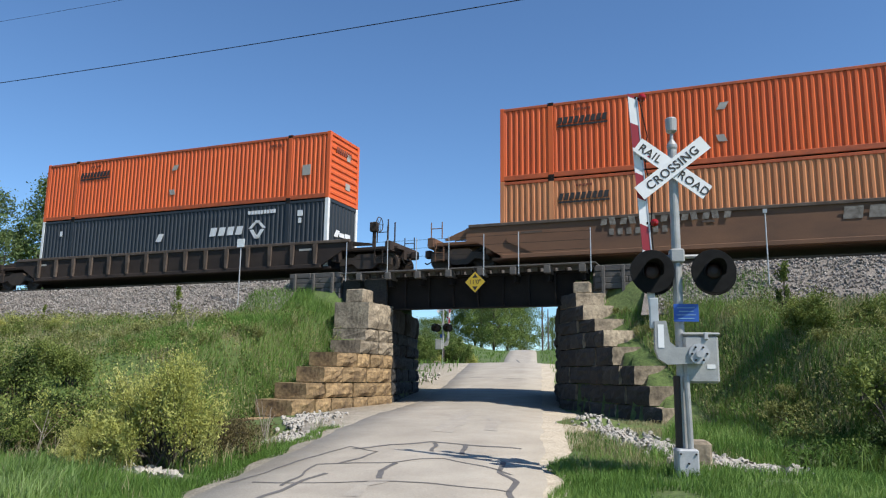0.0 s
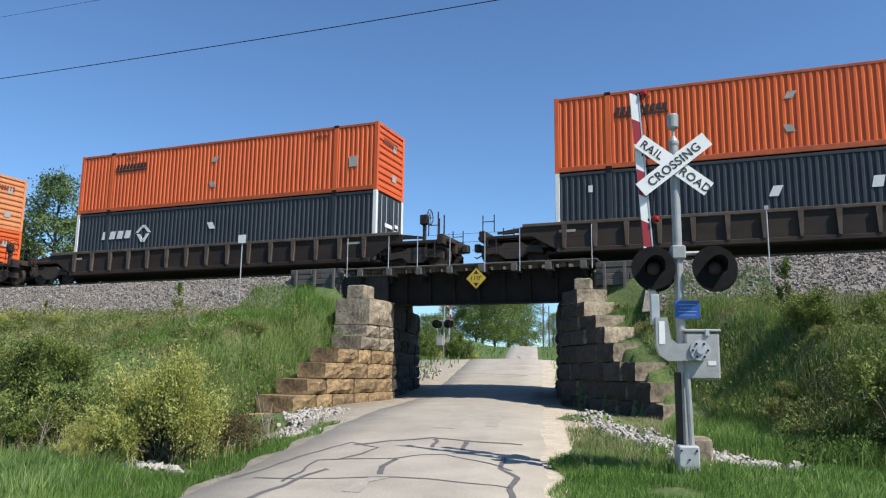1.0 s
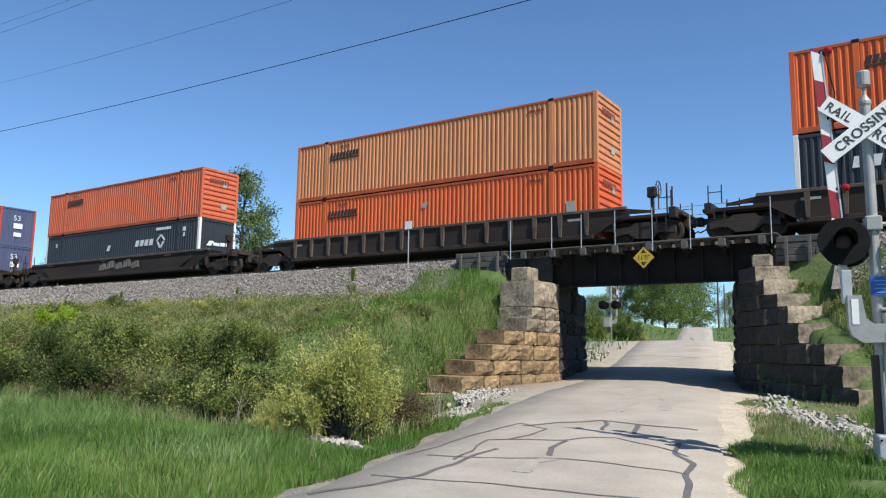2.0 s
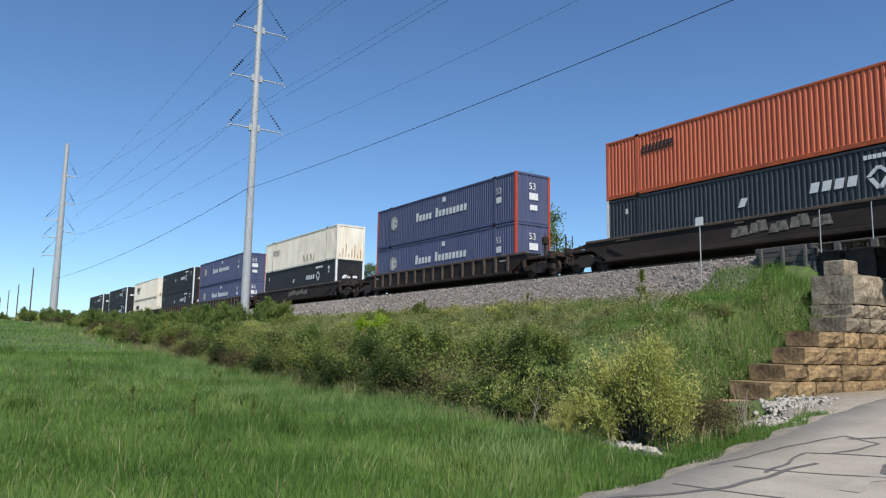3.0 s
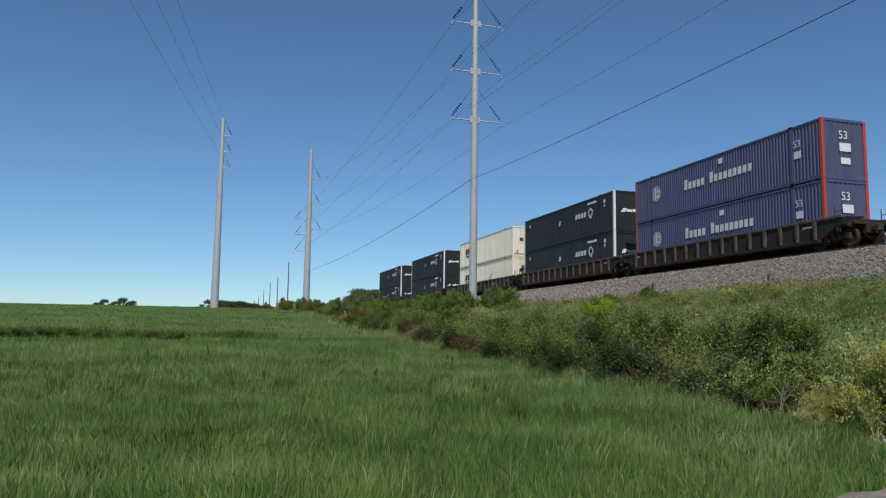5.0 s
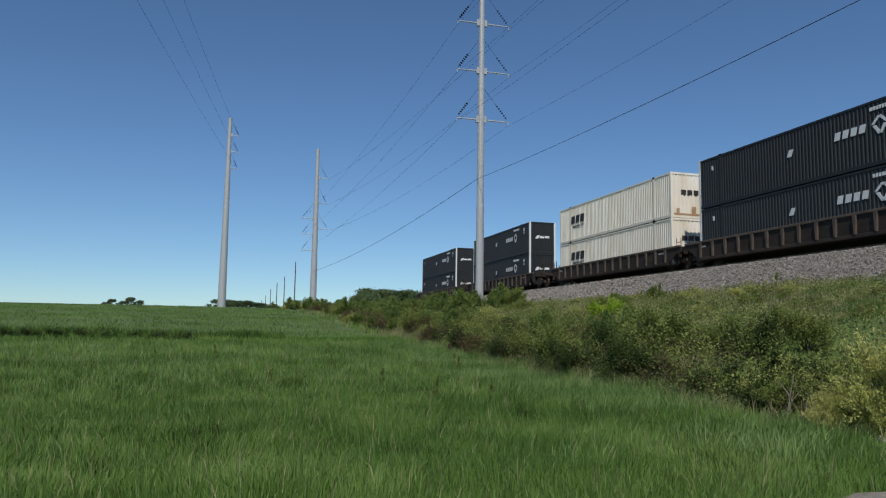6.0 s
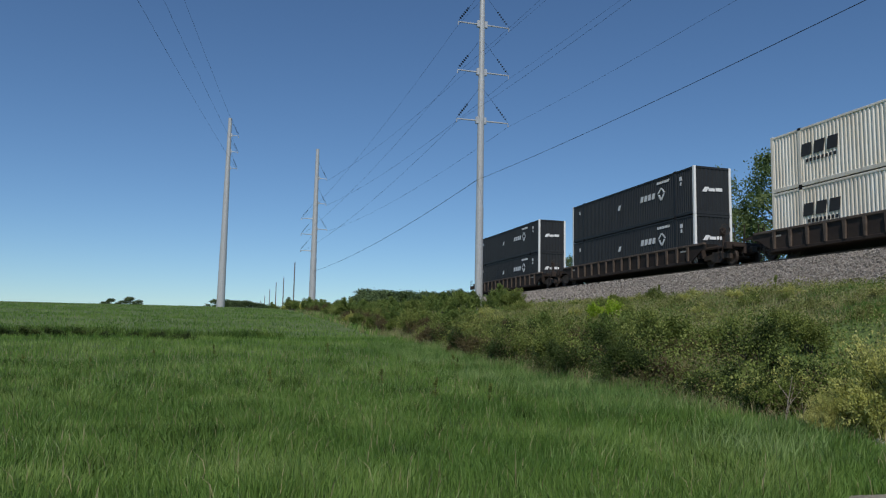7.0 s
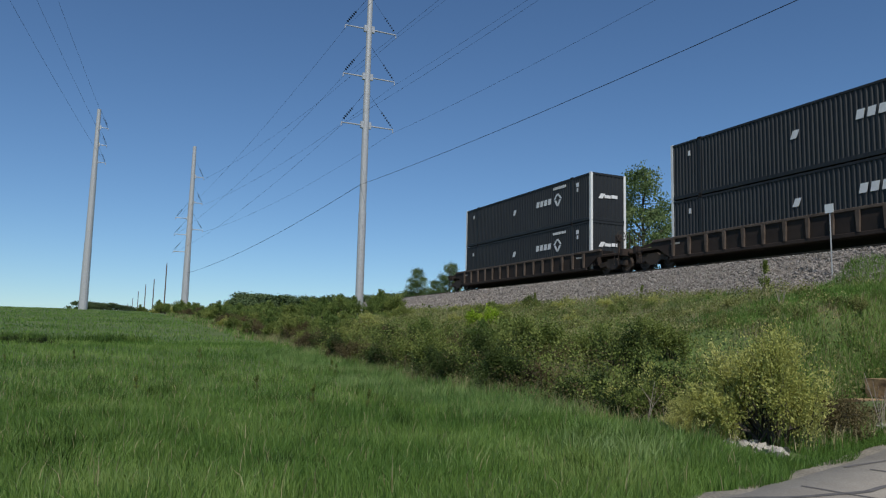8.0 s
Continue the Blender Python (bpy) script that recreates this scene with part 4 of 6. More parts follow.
# car kind, lower box, upper box, place of the middle at the start
TRAIN = [("brown", "faded", "orange", -0.01), ("ribbed", "navy", "orange", -23.6), ("ribbed", "navy", "orange", -47.07), ("ribbed", "orange", "faded", -70.07), ("smooth", "navy", "salmon", -93.7),
         ("ribbed", "blue", "blue", -116.74), ("smooth", "black", "plain", -139.74), ("unit", "blue", "blue", -162.6), ("unit", "black", "black", -181.6), ("unit", "csx", "csx", -200.63),
         ("ribbed", "black", "black", -223.28), ("ribbed", "black", "black", -246.13), ("ribbed", "orange", "orange", 23.6)]
used, MOVING = set(), []


def take(store, key):
    """The first of a kind is the model itself, later ones are copies."""
    if key in used:
        return copy_thing(store[key], Matrix())
    used.add(key)
    return store[key]


for k, (car, low, up, x0) in enumerate(TRAIN):
    MOVING += [(take(CARS, car), x0, RAIL_Z, 0), (take(BOXES, low), x0, RAIL_Z + ZL, 180 if k == 2 else 0), (take(BOXES, up), x0, RAIL_Z + ZU, 0)]


def motions():
    """The train runs along its straight track towards +x and slows by a trace."""
    for ob, x0, z, turn in MOVING:
        walk(ob, [(t * 0.5, pose(x0 + 25.695 * t * 0.5 - 0.0449 * (t * 0.5) ** 2, TRACK_Y, z, 0, 0, turn)) for t in range(17)])

# ---- crossing signals ----
def blade(parent, angle, words, z):
    """One board of the crossbuck with its words."""
    m = pose(-0.03, -0.115 if angle > 0 else -0.14, z, 0, angle, 0)
    b = Build().box(-0.61, 0.61, -0.006, 0.006, -0.1145, 0.1145, "sign_white")
    ob = part("crossbuck_blade", b, parent, "white reflective board")
    ob.matrix_basis = m
    for text, x in words:
        writing(ob, text, 0.168 if len(text) < 5 else 0.178, (x, -0.009, -0.06), (90, 0, 0), "decal_black", "word", "CENTER")


def flasher(parent, x, z, back):
    """A round black target with hood and red lens."""
    s = 1 if back else -1
    b = Build()
    b.lathe((x, s * 0.16, z), (0, s, 0), [(-0.012, 0.0), (-0.012, 0.305), (0.0, 0.31), (0.012, 0.305), (0.012, 0.12)], "matt_black", 28)
    d = part("flasher_target", b, parent, "round black target")
    h = Build()
    n = 18
    v, f = [], []
    for i in range(n + 1):
        a = math.pi * (-0.15 + 1.3 * i / n)
        c, q = math.cos(a) * 0.135, math.sin(a) * 0.135
        v += [(x + c, s * 0.17, z + q), (x + c * 1.05, s * (0.17 + 0.32 * (0.45 + 0.55 * max(0, math.sin(a)))), z + q * 1.02)]
    f = [(2 * i, 2 * i + 1, 2 * i + 3, 2 * i + 2) for i in range(n)]
    part("hood", h.add(v, f, "matt_black"), d)
    part("lens", Build().lathe((x, s * 0.172, z), (0, s, 0), [(0, 0.11), (0.02, 0.09), (0.03, 0.05), (0.034, 0.0)], "dark_lens", 20), d)
    part("lamp_housing", Build().lathe((x, s * 0.15, z), (0, -s, 0), [(0, 0.12), (0.05, 0.1), (0.07, 0.06), (0.075, 0)], "matt_black", 16), d)


def signal():
    t = holder("crossing_signal", "silver crossing signal with crossbuck, dark flashers and raised gate", "crossing signal", group="crossing signals")
    m = Build()
    m.tube((0, 0, 0.3), (0, 0, 4.64), 0.068, 0.066, "silver_paint", 16)
    part("mast", m, t)
    part("mast_cap", Build().lathe((0, 0, 4.62), (0, 0, 1), [(-0.03, 0.066), (0, 0.078), (0.04, 0.078), (0.13, 0.026), (0.22, 0.022), (0.23, 0.05), (0.26, 0.08), (0.44, 0.085), (0.46, 0.072), (0.47, 0.0)], "silver_paint", 16), t, "bell housing on a narrow neck over the mast")
    blade(t, 38, [("RAIL", -0.38), ("ROAD", 0.375)], 4.28)
    blade(t, -38, [("CROSSING", 0.0)], 4.28)
    arm = Build().tube((-0.42, 0, 2.98), (0.48, 0, 3.0), 0.03, 0.03, "silver_paint", 8)
    arm.box(-0.1, 0.1, -0.1, 0.1, 2.9, 3.1, "silver_paint", 0.02)
    part("cross_arm", arm, t)
    for x, back in ((-0.37, False), (0.47, False), (-0.3, True), (0.55, True)):
        flasher(t, x, 2.76, back)
    for x in (-0.37, 0.47):
        part("hanger", Build().tube((x, -0.02, 2.75), (x, -0.02, 3.0), 0.025, 0.025, "silver_paint", 8), t)
    # gate arm, raised and leaning outwards
    lean = Matrix.Translation((-0.36, -0.04, 2.1)) @ Matrix.Rotation(radians(-3.4), 4, "Y")
    g = part("gate_arm", Build().box(-0.05, 0.05, -0.02, 0.02, -0.1, 0.55, "alu", 0.006), t, "raised red and white gate arm")
    g.matrix_basis = lean
    z = 0.55
    for i, ln in enumerate((0.42, 0.385, 0.385, 0.385, 0.385, 0.385, 0.41, 0.05)):
        b = Build()
        v = [(-0.062, -0.018, z + 0.03), (0.05, -0.018, z - 0.03), (0.05, -0.018, z + ln - 0.03), (-0.062, -0.018, z + ln + 0.03)]
        v += [(a, 0.018, c) for a, _, c in v]
        b.add(v, [(0, 1, 2, 3), (7, 6, 5, 4), (0, 4, 5, 1), (1, 5, 6, 2), (2, 6, 7, 3), (3, 7, 4, 0)], "sign_red" if i in (1, 3, 5, 7) else "sign_white")
        part("stripe", b, g)
        z += ln
    part("edge_channel", Build().box(0.052, 0.072, -0.024, 0.024, 0.55, z - 0.05, "alu"), g)
    for zz in (1.38, 2.36, 3.3):
        lb = Build().lathe((0.14, 0, zz), (0, -1, 0), [(-0.06, 0), (-0.05, 0.055), (0.05, 0.055), (0.08, 0.02), (0.085, 0)], "red_lens", 14)
        part("gate_lamp", lb, g, "small red gate lamp")
        part("lamp_bracket", Build().box(0.03, 0.11, -0.02, 0.02, zz - 0.02, zz + 0.02, "matt_black"), g)
    cab = Build()
    pts = [(0.1, -0.01, 3.25), (0.16, -0.02, 2.7), (0.09, -0.02, 2.25), (0.15, -0.02, 1.8), (0.09, -0.02, 1.3), (0.08, -0.02, 0.3)]
    for p, q in zip(pts, pts[1:]):
        cab.tube(p, q, 0.009, 0.009, "matt_black", 5)
    part("lamp_cable", cab, g)
    # gate mechanism
    k = Build()
    k.prism([(-0.38, 1.66), (-0.34, 1.53), (-0.22, 1.45), (0.28, 1.47), (0.32, 1.58), (0.28, 1.7), (-0.1, 1.69), (-0.18, 1.76), (-0.22, 2.05), (-0.38, 2.05)], -0.26, -0.12, "silver_paint")
    part("gate_support", k, t, "grey cast gate arm support")
    part("pivot_plate", Build().lathe((0.2, -0.26, 1.6), (0, -1, 0), [(0, 0.14), (0.03, 0.14), (0.035, 0.05), (0.06, 0.05), (0.06, 0)], "galv", 20), t)
    for i in range(6):
        a = i * math.pi / 3
        part("bolt", Build().tube((0.2 + 0.1 * math.cos(a), -0.29, 1.6 + 0.1 * math.sin(a)), (0.2 + 0.1 * math.cos(a), -0.31, 1.6 + 0.1 * math.sin(a)), 0.015, 0.015, "matt_black", 6), t)
    bx = part("mechanism_box", Build().box(0.03, 0.5, -0.11, 0.42, 1.2, 1.86, "silver_paint", 0.03), t, "grey cast-metal gate mechanism box")
    part("lid", Build().box(0.01, 0.52, -0.13, 0.44, 1.86, 1.9, "silver_paint", 0.015), bx)
    part("tag", Build().box(0.33, 0.44, -0.117, -0.111, 1.4, 1.46, "decal_white"), bx)
    part("latch", Build().box(0.3, 0.36, -0.14, -0.1, 1.8, 1.9, "galv", 0.01), bx)
    part("white_label", Build().box(-0.34, -0.26, -0.267, -0.262, 1.68, 2.0, "sign_white"), t)
    part("arm_clamp", Build().box(-0.43, -0.31, -0.2, -0.1, 1.95, 2.38, "alu", 0.012), t)
    sg = part("notice_sign", Build().box(-0.17, 0.17, -0.012, 0.0, 2.05, 2.3, "sign_blue", 0.003), t, "small blue notice sign with white lines")
    for i, w in enumerate((0.22, 0.26, 0.2, 0.24)):
        part("text_bar", Build().box(-w / 2, w / 2, -0.017, -0.013, 2.09 + i * 0.05, 2.1 + i * 0.05, "decal_blue"), sg)
    sg.location = (0.08, -0.1, 0)
    # base
    part("lower_pipe", Build().tube((-0.05, 0, 0.32), (-0.05, 0, 1.3), 0.065, 0.065, "wheel", 14), t)
    part("conduit", Build().tube((0.06, -0.15, 0.3), (0.04, -0.14, 1.3), 0.04, 0.04, "silver_paint", 10), t)
    jb = part("junction_base", Build().box(-0.14, 0.14, -0.28, 0.08, -0.06, 0.32, "galv", 0.02), t, "grey metal junction base")
    for x, z in ((-0.1, 0.02), (0.1, 0.02), (-0.1, 0.26), (0.1, 0.26), (0, 0.14)):
        part("bolt", Build().tube((x, -0.28, z), (x, -0.3, z), 0.014, 0.014, "steel_dark", 6), jb)
    part("foundation", Build().box(0.05, 0.5, 0.6, 1.1, -0.4, 0.36, "stone_grey", 0.04), t)
    return t


sig = signal()
sig.matrix_basis = pose(-0.76, 11.08, 0.35, 0, 0, 14)
copy_thing(sig, pose(-19.7, 50.0, gz(-19.7, 50.0) - 0.02, 0, 0, 194))


def height_sign():
    t = holder("clearance_sign", "yellow diamond sign with black clearance height lettering", "road sign", pose(-8.33, 24.1, 4.83))
    d = Build().box(-0.255, 0.255, -0.006, 0.006, -0.255, 0.255, "sign_yellow")
    ob = part("panel", d, t)
    ob.matrix_basis = pose(0, 0, 0, 0, 45, 0)
    part("border", Build().box(-0.27, 0.27, 0.007, 0.012, -0.27, 0.27, "decal_black"), ob)
    writing(t, "11'0\"", 0.22, (0, -0.01, -0.07), (90, 0, 0), "decal_black", "height_text", "CENTER")
    for s in (1, -1):
        b = Build().add([(-0.1, -0.01, s * 0.15), (0.1, -0.01, s * 0.15), (0, -0.01, s * 0.29), (-0.1, -0.007, s * 0.15), (0.1, -0.007, s * 0.15), (0, -0.007, s * 0.29)], [(0, 1, 2), (5, 4, 3), (0, 3, 4, 1), (1, 4, 5, 2), (2, 5, 3, 0)], "decal_black")
        part("arrow", b, t)
    part("hanger", Build().box(-0.04, 0.04, 0.013, 0.14, -0.35, 0.5, "steel_dark"), t)


height_sign()


def trackside_post(x, y, z, h, plate):
    t = holder("trackside_marker" if plate else "trackside_post", "white square marker on a thin steel post in the ballast" if plate else "thin grey steel post standing in the ballast", "marker post", pose(x, y, z))
    part("post", Build().tube((0, 0, -0.4), (0, 0, h), 0.022, 0.022, "galv", 6), t)
    if plate:
        part("plate", Build().box(-0.17, 0.17, -0.035, -0.023, h - 0.3, h + 0.02, "sign_white"), t)
    else:
        part("cap", Build().box(-0.06, 0.06, -0.03, 0.03, h - 0.02, h + 0.1, "galv"), t)


trackside_post(-17.7, 23.5, 4.25, 2.5, True)
trackside_post(0.95, 23.7, 4.35, 2.2, False)


# ---- power line ----
def insulators(b, p, q, n):
    p, q = Vector(p), Vector(q)
    b.tube(p, q, 0.012, 0.012, "matt_black", 4)
    for i in range(n):
        c = p + (q - p) * (0.12 + 0.42 * i / n)
        d = (q - p).normalized()
        b.lathe(c - d * 0.05, d, [(0, 0.02), (0.03, 0.12), (0.07, 0.05), (0.1, 0.02)], "matt_black", 8)


def line_pole(x, y, zb, zt, rb, rt, arms, label):
    """arms: (height, reach) with reach along +y or -y."""
    t = holder("transmission_pole", label, "power pole", pose(x, y, zb), group="poles of the power line")
    b = Build()
    h = zt - zb
    rows = [(0, rb)]
    for u in (0.34, 0.67):
        r = rb + (rt - rb) * u
        rows += [(h * u, r + 0.02), (h * u + 0.02, r)]
    b.lathe((0, 0, 0), (0, 0, 1), rows + [(h, rt), (h + 0.02, 0)], "galv", 14)
    part("shaft", b, t, smooth=False)
    for z, reach in arms:
        k = Build()
        k.tube((0, 0, z - zb), (0, reach, z - zb + 0.0), 0.07, 0.045, "galv", 8)
        a = part("arm", k, t)
        s = 1 if reach > 0 else -1
        part("arm_plate", Build().box(-0.12, 0.12, *sorted((s * 0.2, s * 0.45)), z - zb - 0.25, z - zb + 0.3, "alu", 0.02), a)
        q = Build()
        insulators(q, (0, reach, z - zb + 0.05), (0, s * 0.25, z - zb + 2.6), 6)
        part("insulator_string", q, a, "string of dark insulator discs")
        part("clamp", Build().tube((0, reach, z - zb), (0, reach, z - zb - 0.28), 0.03, 0.05, "alu", 6), a)
    return t


E0 = EYE
P1, P3, P2, P0 = (-55.5, 19.0), (-117.0, 12.7), (-118.0, -0.9), (56.0, 19.5)
arms1 = [(17.1 + E0 + 4.05 * k, r) for k in range(3) for r in (-2.05, 2.35)]
line_pole(*P1, 0.8, 31 + E0, 0.33, 0.2, arms1, "tall galvanised steel pole with six arms beside the bank")
line_pole(*P0, 0.3, 31 + E0, 0.33, 0.2, arms1, "tall galvanised steel pole with six arms by the road")
arms3 = [(24 + E0, 1.6), (20 + E0, 1.6), (15.9 + E0, 1.9), (17.5 + E0, -2.1), (15.0 + E0, -2.1), (12.4 + E0, -2.1)]
line_pole(*P3, 4.0, 28.7 + E0, 0.55, 0.26, arms3, "tall galvanised steel pole with uneven arms in the field")
arms2 = [(30.0 + E0, 1.4), (27.4 + E0, 1.4), (24.8 + E0, 1.4)]
line_pole(*P2, 4.0, 32.7 + E0, 0.62, 0.27, arms2, "thick galvanised steel pole with short arms in the field")


def wire(p, q, sag, r=0.011):
    b = Build()
    n, s = 28, 5
    p, q = Vector(p), Vector(q)
    pts = [p + (q - p) * (i / n) - Vector((0, 0, 4 * sag * (i / n) * (1 - i / n))) for i in range(n + 1)]
    side = (q - p).cross(Vector((0, 0, 1))).normalized()
    v = [c + (side * math.cos(2 * math.pi * k / s) + Vector((0, 0, 1)) * math.sin(2 * math.pi * k / s)) * r for c in pts for k in range(s)]
    b.add(v, [(i * s + k, i * s + (k + 1) % s, i * s + s + (k + 1) % s, i * s + s + k) for i in range(n) for k in range(s)], "matt_black")
    return tagged(part("power_wire", b), "thin dark sagging overhead wire", "wire", "wires of the power line")


for z, r in arms1:
    wire((P1[0], P1[1] + r, z - 0.28), (P0[0], P0[1] + r, z - 0.28), 2.1, 0.007)
left3 = [(12.4, -2.1), (15.0, -2.1), (17.5, -2.1)]
right3 = [(15.9, 1.9), (20, 1.6), (24, 1.6)]
for k in range(3):
    wire((P1[0], P1[1] - 2.05, 17.1 + E0 + 4.05 * k - 0.28), (P3[0], P3[1] + left3[k][1], left3[k][0] + E0 - 0.28), 1.0, 0.009)
    wire((P1[0], P1[1] + 2.35, 17.1 + E0 + 4.05 * k - 0.28), (P3[0], P3[1] + right3[k][1], right3[k][0] + E0 - 0.28), 1.0, 0.009)
wire((P1[0], P1[1] - 0.3, 12.2 + E0), (P0[0], P0[1] - 0.3, 12.2 + E0), 1.7, 0.014)
wire((P1[0], P1[1] - 0.3, 12.2 + E0), (P3[0], P3[1], 9.2 + E0), 0.8, 0.02)
for k, (z, r) in enumerate(arms2):
    wire((P2[0], P2[1] + r, z - 0.2), (24, -15 - 1.5 * k, z + 2.0), 1.5)


def wood_pole(x, y, h):
    t = holder("utility_pole", "distant dark wooden utility pole in the field", "utility pole", pose(x, y, gz(x, y) - 0.3), group="distant utility poles")
    part("shaft", Build().tube((0, 0, 0), (0, 0, h), 0.16, 0.11, "wood_pole", 8), t)
    part("insulator", Build().tube((0, 0, h), (0, 0, h + 0.25), 0.05, 0.04, "wood_pole", 6), t)


for x, y, h in ((-178, 15, 12.5), (-215, 15.2, 11), (-245, 15.0, 11), (-285, 15.2, 11), (-330, 15.6, 11), (-380, 16, 11)):
    wood_pole(x, y, h)
for x, y, h in ((-31, 125, 9), (-36, 150, 9), (-41, 175, 9)):
    wood_pole(x, y, h)


# ---- tar seals and patches on the road ----
def seal(points, width, mat="tar"):
    """A ragged band of tar: points (across, along) with across from the road's middle."""
    b = Build()
    pts = []
    for (a0, y0), (a1, y1) in zip(points, points[1:]):
        n = max(2, int(math.hypot(a1 - a0, y1 - y0) / 0.12))
        pts += [(a0 + (a1 - a0) * i / n, y0 + (y1 - y0) * i / n) for i in range(n)]
    pts.append(points[-1])
    v = []
    for i, (a, y) in enumerate(pts):
        a += noise.noise((a * 1.5, y * 1.5, 2)) * 0.10
        y += noise.noise((a * 1.5, y * 1.5, 7)) * 0.10
        j0, j1 = pts[max(0, i - 1)], pts[min(len(pts) - 1, i + 1)]
        d = Vector((j1[0] - j0[0], j1[1] - j0[1])).normalized()
        w = width * (0.8 + 0.6 * noise.noise((i * 0.11, width * 20, 3)))
        for s in (-1, 1):
            px, py = a - d.y * w * s, y + d.x * w * s
            zz = float(road_z(py)) + 0.025 + float(np.interp(abs(px), [0, 1.15, 2.3], [0.025, 0.01, -0.02])) + 0.006
            v.append((float(road_x(py)) + px, py, zz))
    f = [(2 * i, 2 * i + 1, 2 * i + 3, 2 * i + 2) for i in range(len(pts) - 1)]
    return tagged(part("tar_seal" if mat == "tar" else "road_patch", b.add(v, f, mat)), "dark band of tar sealing a crack in the road" if mat == "tar" else "darker worn asphalt patch on the road", "road marking", kind="structure")


for pts, w in (([(-1.2, 8.7), (-1.1, 9.49), (-0.91, 9.96)], 0.05), ([(-1.16, 12.2), (-0.82, 12.6), (0.17, 13.4), (1.25, 13.26), (1.94, 13.26)], 0.06), ([(-0.96, 10.8), (-0.74, 11.3), (-0.63, 12.0), (-1.3, 12.5)], 0.03),
               ([(-0.05, 9.8), (-0.21, 10.3), (-0.07, 11.05)], 0.06), ([(-1.33, 9.0), (-1.35, 10.6), (-0.09, 11.1), (0.65, 11.7), (1.61, 11.1), (1.84, 10.8)], 0.03), ([(0.23, 13.3), (0.33, 12.3)], 0.05), ([(0.85, 13.3), (0.96, 12.2)], 0.06),
               ([(1.65, 11.84), (1.66, 10.9), (1.88, 10.3), (1.9, 9.2), (1.95, 7.5)], 0.05), ([(-1.91, 9.1), (-0.88, 9.25), (0.22, 9.73), (1.69, 9.71), (1.89, 9.66)], 0.025), ([(-2.2, 9.0), (-1.94, 9.8), (-1.84, 10.8), (-1.3, 12.5)], 0.03),
               ([(-2.1, 6.2), (-1.5, 7.6), (-1.2, 8.7)], 0.06), ([(-2.0, 7.6), (0.2, 7.9), (1.9, 8.2)], 0.03), ([(-1.4, 36.0), (1.6, 35.6)], 0.06), ([(-0.6, 100), (0.2, 92), (-0.2, 82)], 0.12)):
    seal(pts, w)
seal([(0.12, 14.9), (0.24, 17.1), (0.09, 21.3)], 0.3, "patch")
seal([(-0.17, 8.6), (-0.18, 9.24), (0.04, 9.75)], 0.14, "patch")
seal([(1.2, 15.5), (1.1, 18.0)], 0.2, "patch")

# ---- vegetation ----
nr = np.random.RandomState(11)


def gzv(x, y):
    i = np.clip(np.searchsorted(gx, x) - 1, 0, W - 2)
    j = np.clip(np.searchsorted(gy, y) - 1, 0, len(gy) - 2)
    u, w = (x - gx[i]) / (gx[i + 1] - gx[i]), (y - gy[j]) / (gy[j + 1] - gy[j])
    return (ZZ[j, i] * (1 - u) + ZZ[j, i + 1] * u) * (1 - w) + (ZZ[j + 1, i] * (1 - u) + ZZ[j + 1, i + 1] * u) * w


def raw_mesh(name, v, faces, mat):
    """A mesh from arrays; faces: a list of arrays with equal corner counts."""
    me = bpy.data.meshes.new(name)
    loops = np.concatenate([f.ravel() for f in faces]).astype(np.int32)
    sizes = np.concatenate([np.full(len(f), f.shape[1]) for f in faces])
    me.vertices.add(len(v))
    me.vertices.foreach_set("co", np.asarray(v, np.float32).ravel())
    me.loops.add(len(loops))
    me.loops.foreach_set("vertex_index", loops)
    me.polygons.add(len(sizes))
    me.polygons.foreach_set("loop_start", np.concatenate([[0], np.cumsum(sizes)[:-1]]).astype(np.int32))
    me.update(calc_edges=True)
    me.materials.append(M[mat])
    return me


def blades(name, x, y, h, w, mat, label, lean=0.6, z=None):
    """Grass: every blade is a bent tapering strip."""
    n = len(x)
    z = gzv(x, y) - 0.02 if z is None else z
    h = h * nr.uniform(0.5, 1.2, n)
    swirl = np.sin(x * 1.9 + 2.1 * np.sin(y * 1.3)) + np.sin(y * 2.3 + 1.7 * np.sin(x * 1.1)) + 0.6 * np.sin(x * 5.1 + y * 4.3)
    a, la = swirl * 1.3 + nr.normal(0, 1.5, n), nr.uniform(0.1, 1.0, n) * lean * h
    wa = nr.uniform(0, 2 * np.pi, n)
    wx, wy = np.cos(wa) * w / 2, np.sin(wa) * w / 2
    dx, dy = np.cos(a) * la + 0.06 * h, np.sin(a) * la
    p = np.empty((n, 5, 3))
    p[:, 0] = np.stack([x - wx, y - wy, z], 1)
    p[:, 1] = np.stack([x + wx, y + wy, z], 1)
    p[:, 2] = np.stack([x + wx * 0.75 + dx * 0.35, y + wy * 0.75 + dy * 0.35, z + h * 0.6], 1)
    p[:, 3] = np.stack([x - wx * 0.75 + dx * 0.35, y - wy * 0.75 + dy * 0.35, z + h * 0.6], 1)
    p[:, 4] = np.stack([x + dx, y + dy, z + h * (1 - 0.25 * la / h)], 1)
    k = np.arange(n)[:, None] * 5
    me = raw_mesh(name, p.reshape(-1, 3), [k + np.array([[0, 1, 2, 3]]), k + np.array([[3, 2, 4]])], mat)
    ob = new(name, me)
    return tagged(ob, label, "grass", kind="stuff")


def clear_of_road(x, y, gap):
    return np.abs(x - road_x(y)) > gap


